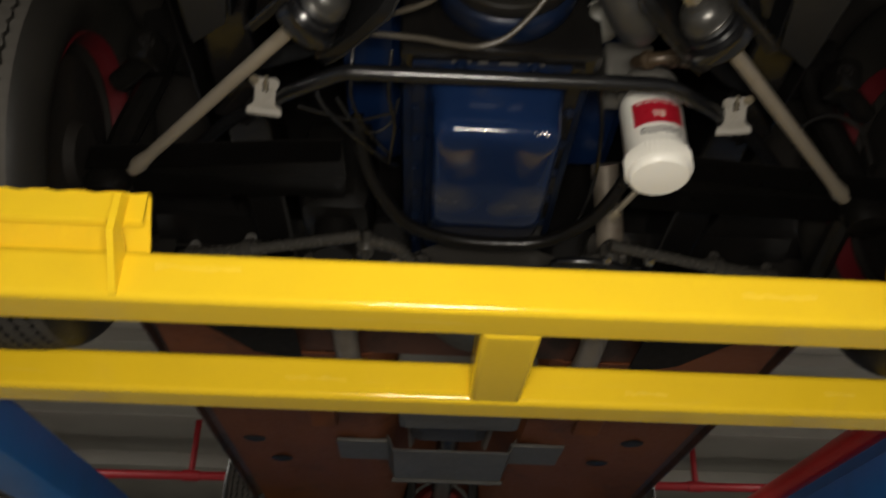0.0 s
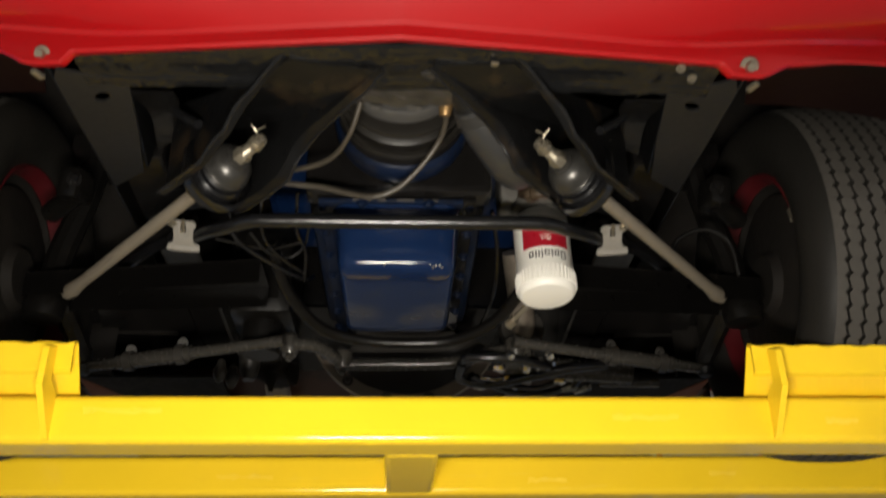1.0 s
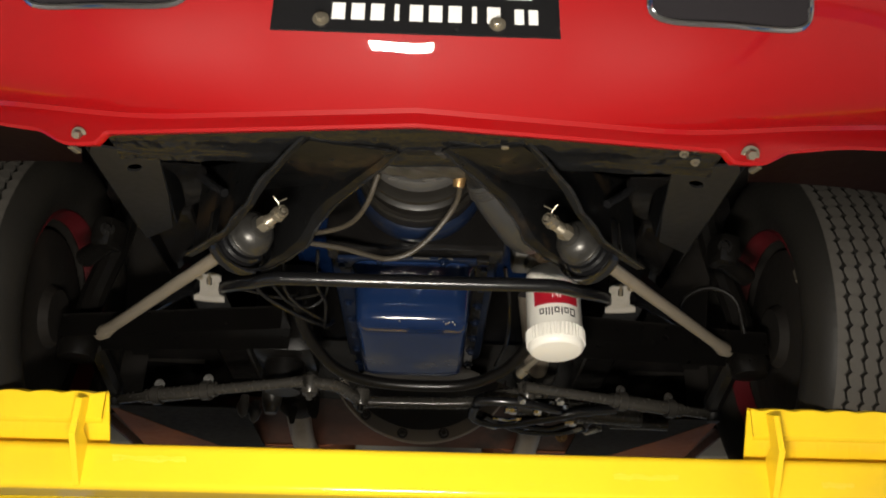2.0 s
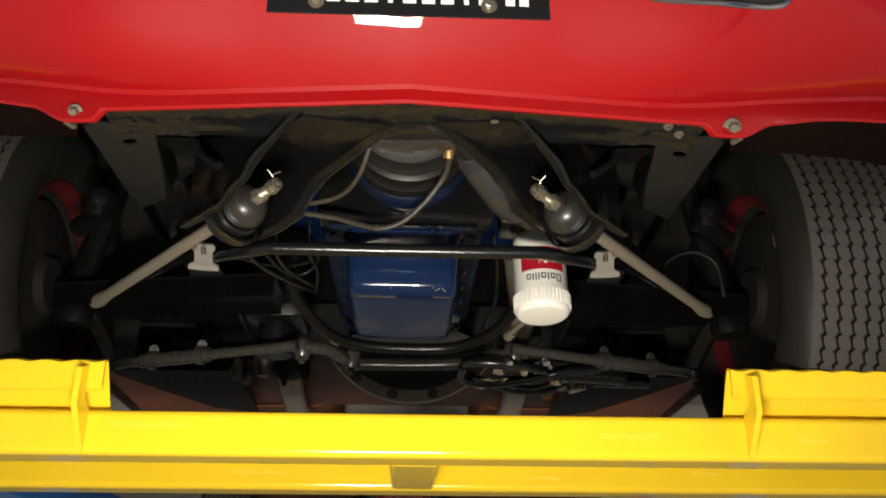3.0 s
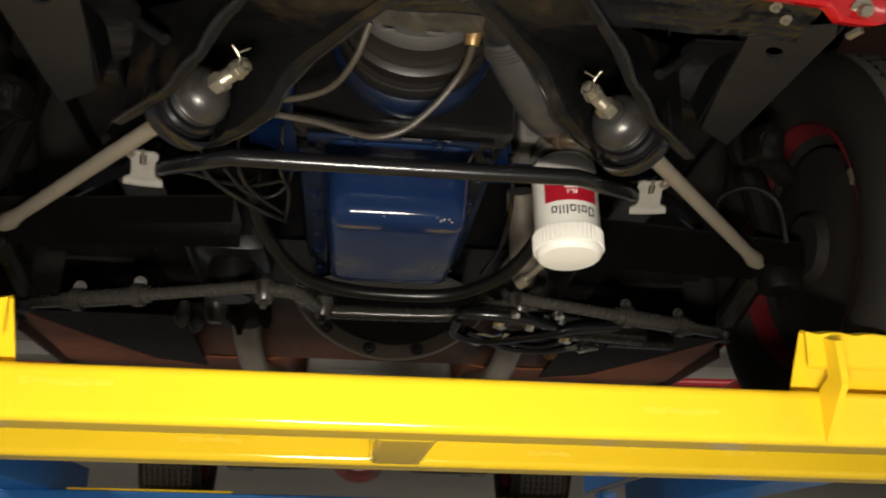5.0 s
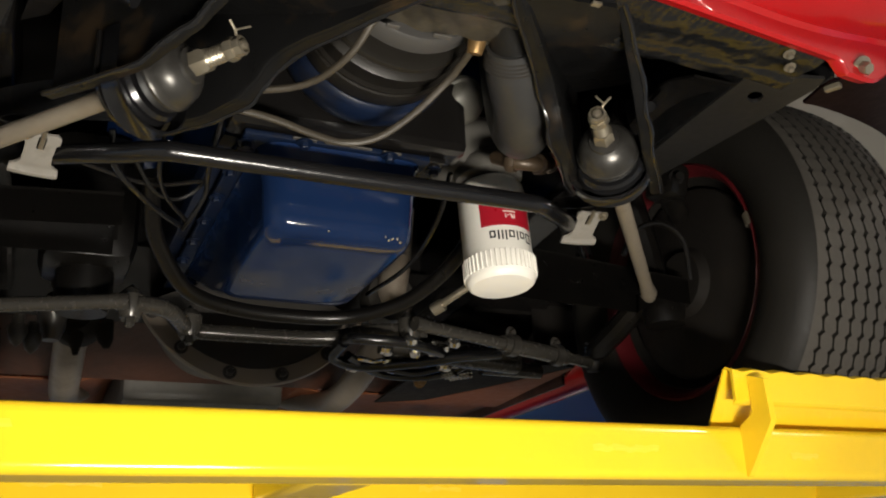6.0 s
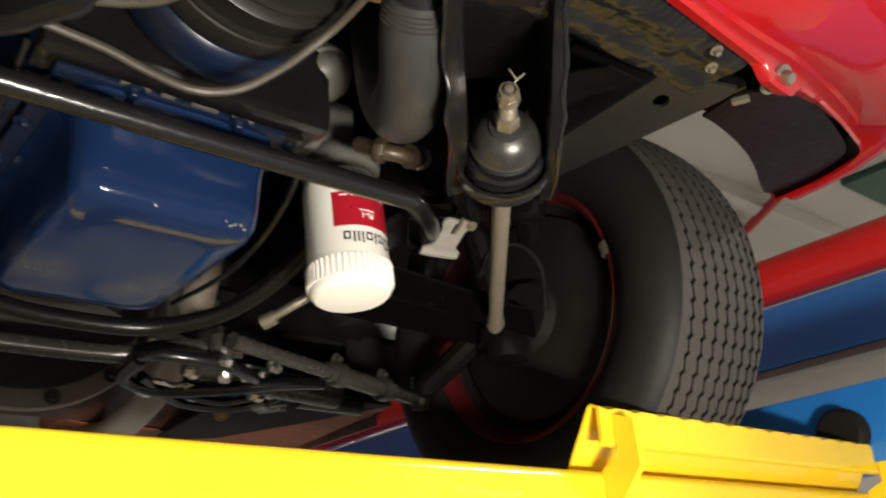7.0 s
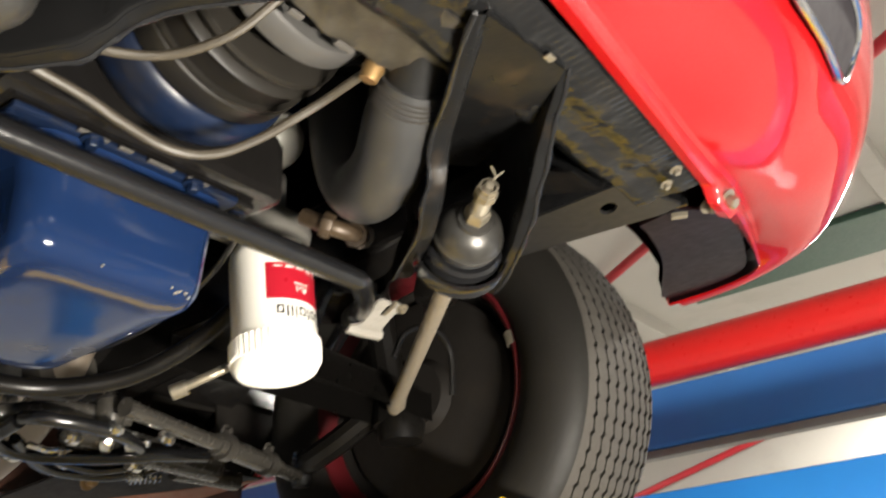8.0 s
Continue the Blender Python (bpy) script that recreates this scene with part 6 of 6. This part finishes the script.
# -- wheels --
def tyre_mesh():
    """A tyre round the x axis, with zigzag ribs. Its inner side faces -x."""
    bm = bmesh.new()
    n = 492
    # ribs across the tread: edges between -0.074 and 0.074
    edges = [-0.078, -0.056, -0.0335, -0.011, 0.011, 0.0335, 0.056, 0.078]
    side = [(-0.094, 0.2), (-0.107, 0.212), (-0.119, 0.235), (-0.1235, 0.258), (-0.121, 0.276), (-0.112, 0.294), (-0.103, 0.304), (-0.094, 0.3105)]
    prof = [(x, r, 0, 0) for x, r in side]
    crown = lambda x: WR - 0.006 * (x / 0.085) ** 2 - 0.003 * (x / 0.085) ** 6
    for x in edges:
        g = 0.0024
        prof += [(x - g, crown(x), 1, 0), (x - g * 0.7, crown(x) - 0.007, 1, 1), (x + g * 0.7, crown(x) - 0.007, 1, 1), (x + g, crown(x), 1, 0)]
    prof += [(-x, r, 0, 0) for x, r in side[::-1]]
    rings = []
    for k in range(n):
        a = 2 * math.pi * k / n
        ph = k % 6
        zig = (-0.0022, -0.0013, -0.0004, 0.0006, 0.0016, 0.0024)[ph]
        wide = 0.75 + (1.1 if ph in (5, 0) else 0.0)
        ring = []
        for i, (x, r, z, deep) in enumerate(prof):
            xx = x
            if z:
                centre = edges[(i - len(side)) // 4]
                xx = centre + (x - centre) * wide + zig
            ring.append(bm.verts.new((xx, r * math.cos(a), r * math.sin(a))))
        rings.append(ring)
    for k in range(n):
        a, b = rings[k], rings[(k + 1) % n]
        for i in range(len(prof) - 1):
            bm.faces.new((a[i], b[i], b[i + 1], a[i + 1]))
    lo, hi = len(side), len(prof) - len(side)
    bm.faces.ensure_lookup_table()
    per = len(prof) - 1
    dusty = [i % per for i in range(len(bm.faces))]
    for fa, i in zip(bm.faces, dusty):
        fa.material_index = 1 if lo - 1 <= i < hi and (i - lo) % 4 == 3 or i in (lo - 1, hi - 1) else 0
    me = mesh_of("tyre", bm, RUBBER, 28)
    me.materials.append(TREAD)
    return me


def rim_mesh():
    bm = bmesh.new()
    # rolled lips of the rim
    for f in (-1, 1):
        lathe(bm, [(0.197, f * 0.099), (0.201, f * 0.094), (0.198, f * 0.088), (0.187, f * 0.077), (0.182, f * 0.068), (0.181, f * 0.07), (0.185, f * 0.081), (0.191, f * 0.095)], (0, 0, 0), (1, 0, 0), 72, closed=True)
    return mesh_of("rim", bm, RIM, 40)


# the barrel is red too; black here stands for the shade inside the rim
def barrel_mesh():
    bm = bmesh.new()
    lathe(bm, [(0.183, -0.069), (0.178, -0.052), (0.164, -0.03), (0.164, 0.03), (0.178, 0.052), (0.183, 0.069), (0.179, 0.068), (0.172, 0.05), (0.158, 0.03), (0.158, -0.03), (0.172, -0.05), (0.179, -0.068)], (0, 0, 0), (1, 0, 0), 72, closed=True)
    return mesh_of("barrel", bm, DRUM, 40)


# wheel disc blackened like the barrel, in place of shade
def disc_mesh():
    bm = bmesh.new()
    n = 40
    rows = []
    for r, h in ((0.045, 0.055), (0.09, 0.05), (0.115, 0.035)):
        rows.append([Vector((h, r * math.cos(2 * math.pi * k / n), r * math.sin(2 * math.pi * k / n))) for k in range(n + 1)])
    thick_sheet(bm, rows, (0.004, 0, 0))
    rows = []
    for r, h in ((0.1145, 0.0352), (0.162, 0.02)):
        rows.append([Vector((h + 0.0045, r * math.cos(2 * math.pi * k / n), r * math.sin(2 * math.pi * k / n))) for k in range(n + 1)])
    thick_sheet(bm, rows, (0.004, 0, 0))
    return mesh_of("wheel_disc", bm, DRUM, 40)


def drum_mesh():
    bm = bmesh.new()
    lathe(bm, [(0, -0.085), (0.05, -0.085), (0.06, -0.07), (0.152, -0.066), (0.162, -0.062), (0.164, -0.054), (0.15, -0.05), (0.138, -0.046), (0.14, -0.04), (0.14, 0.02), (0.12, 0.04), (0, 0.045)], (0, 0, 0), (1, 0, 0), 56)
    return mesh_of("brake_drum", bm, DRUM, 40)


def weight_mesh():
    """A short lead strip bent round the inner lip of the rim."""
    bm = bmesh.new()
    rows = []
    for k in range(7):
        a = radians(165 + k)
        rows.append([(x, r * math.cos(a), r * math.sin(a)) for x, r in ((-0.1015, 0.2), (-0.1025, 0.193), (-0.0985, 0.186), (-0.09, 0.184))])
    thick_sheet(bm, rows, (0.003, 0, 0))
    return mesh_of("balance_weight", bm, ZINC, 40)


WEIGHT = weight_mesh()
TYRE, RIMM, DISC, DRUMM, BARREL = tyre_mesh(), rim_mesh(), disc_mesh(), drum_mesh(), barrel_mesh()
for s in (-1, 1):
    for y, nm in ((WY, "front_wheel"), (RY, "rear_wheel")):
        w = new(nm, RIMM)
        w.parent = car
        w.matrix_parent_inverse = Matrix.Translation(-car.location)
        w.location = (s * WX, y, WZ)
        w.rotation_euler = (random.random() * 3, 0, 0 if s > 0 else math.pi)
        w["label"] = "dark red steel wheel"
        if nm == "front_wheel" and s > 0:
            w.rotation_euler.x = 0
            o = new("balance_weight", WEIGHT)
            o.parent = w
            o["label"] = "grey clip-on balance weight"
        for n2, me, lab in (("tyre", TYRE, "worn grey-black tyre with zigzag tread"), ("wheel_disc", DISC, ""), ("barrel", BARREL, ""), ("brake_drum", DRUMM, "dusty black brake drum")):
            o = new(n2, me)
            o.parent = w
            if lab:
                o["label"] = lab
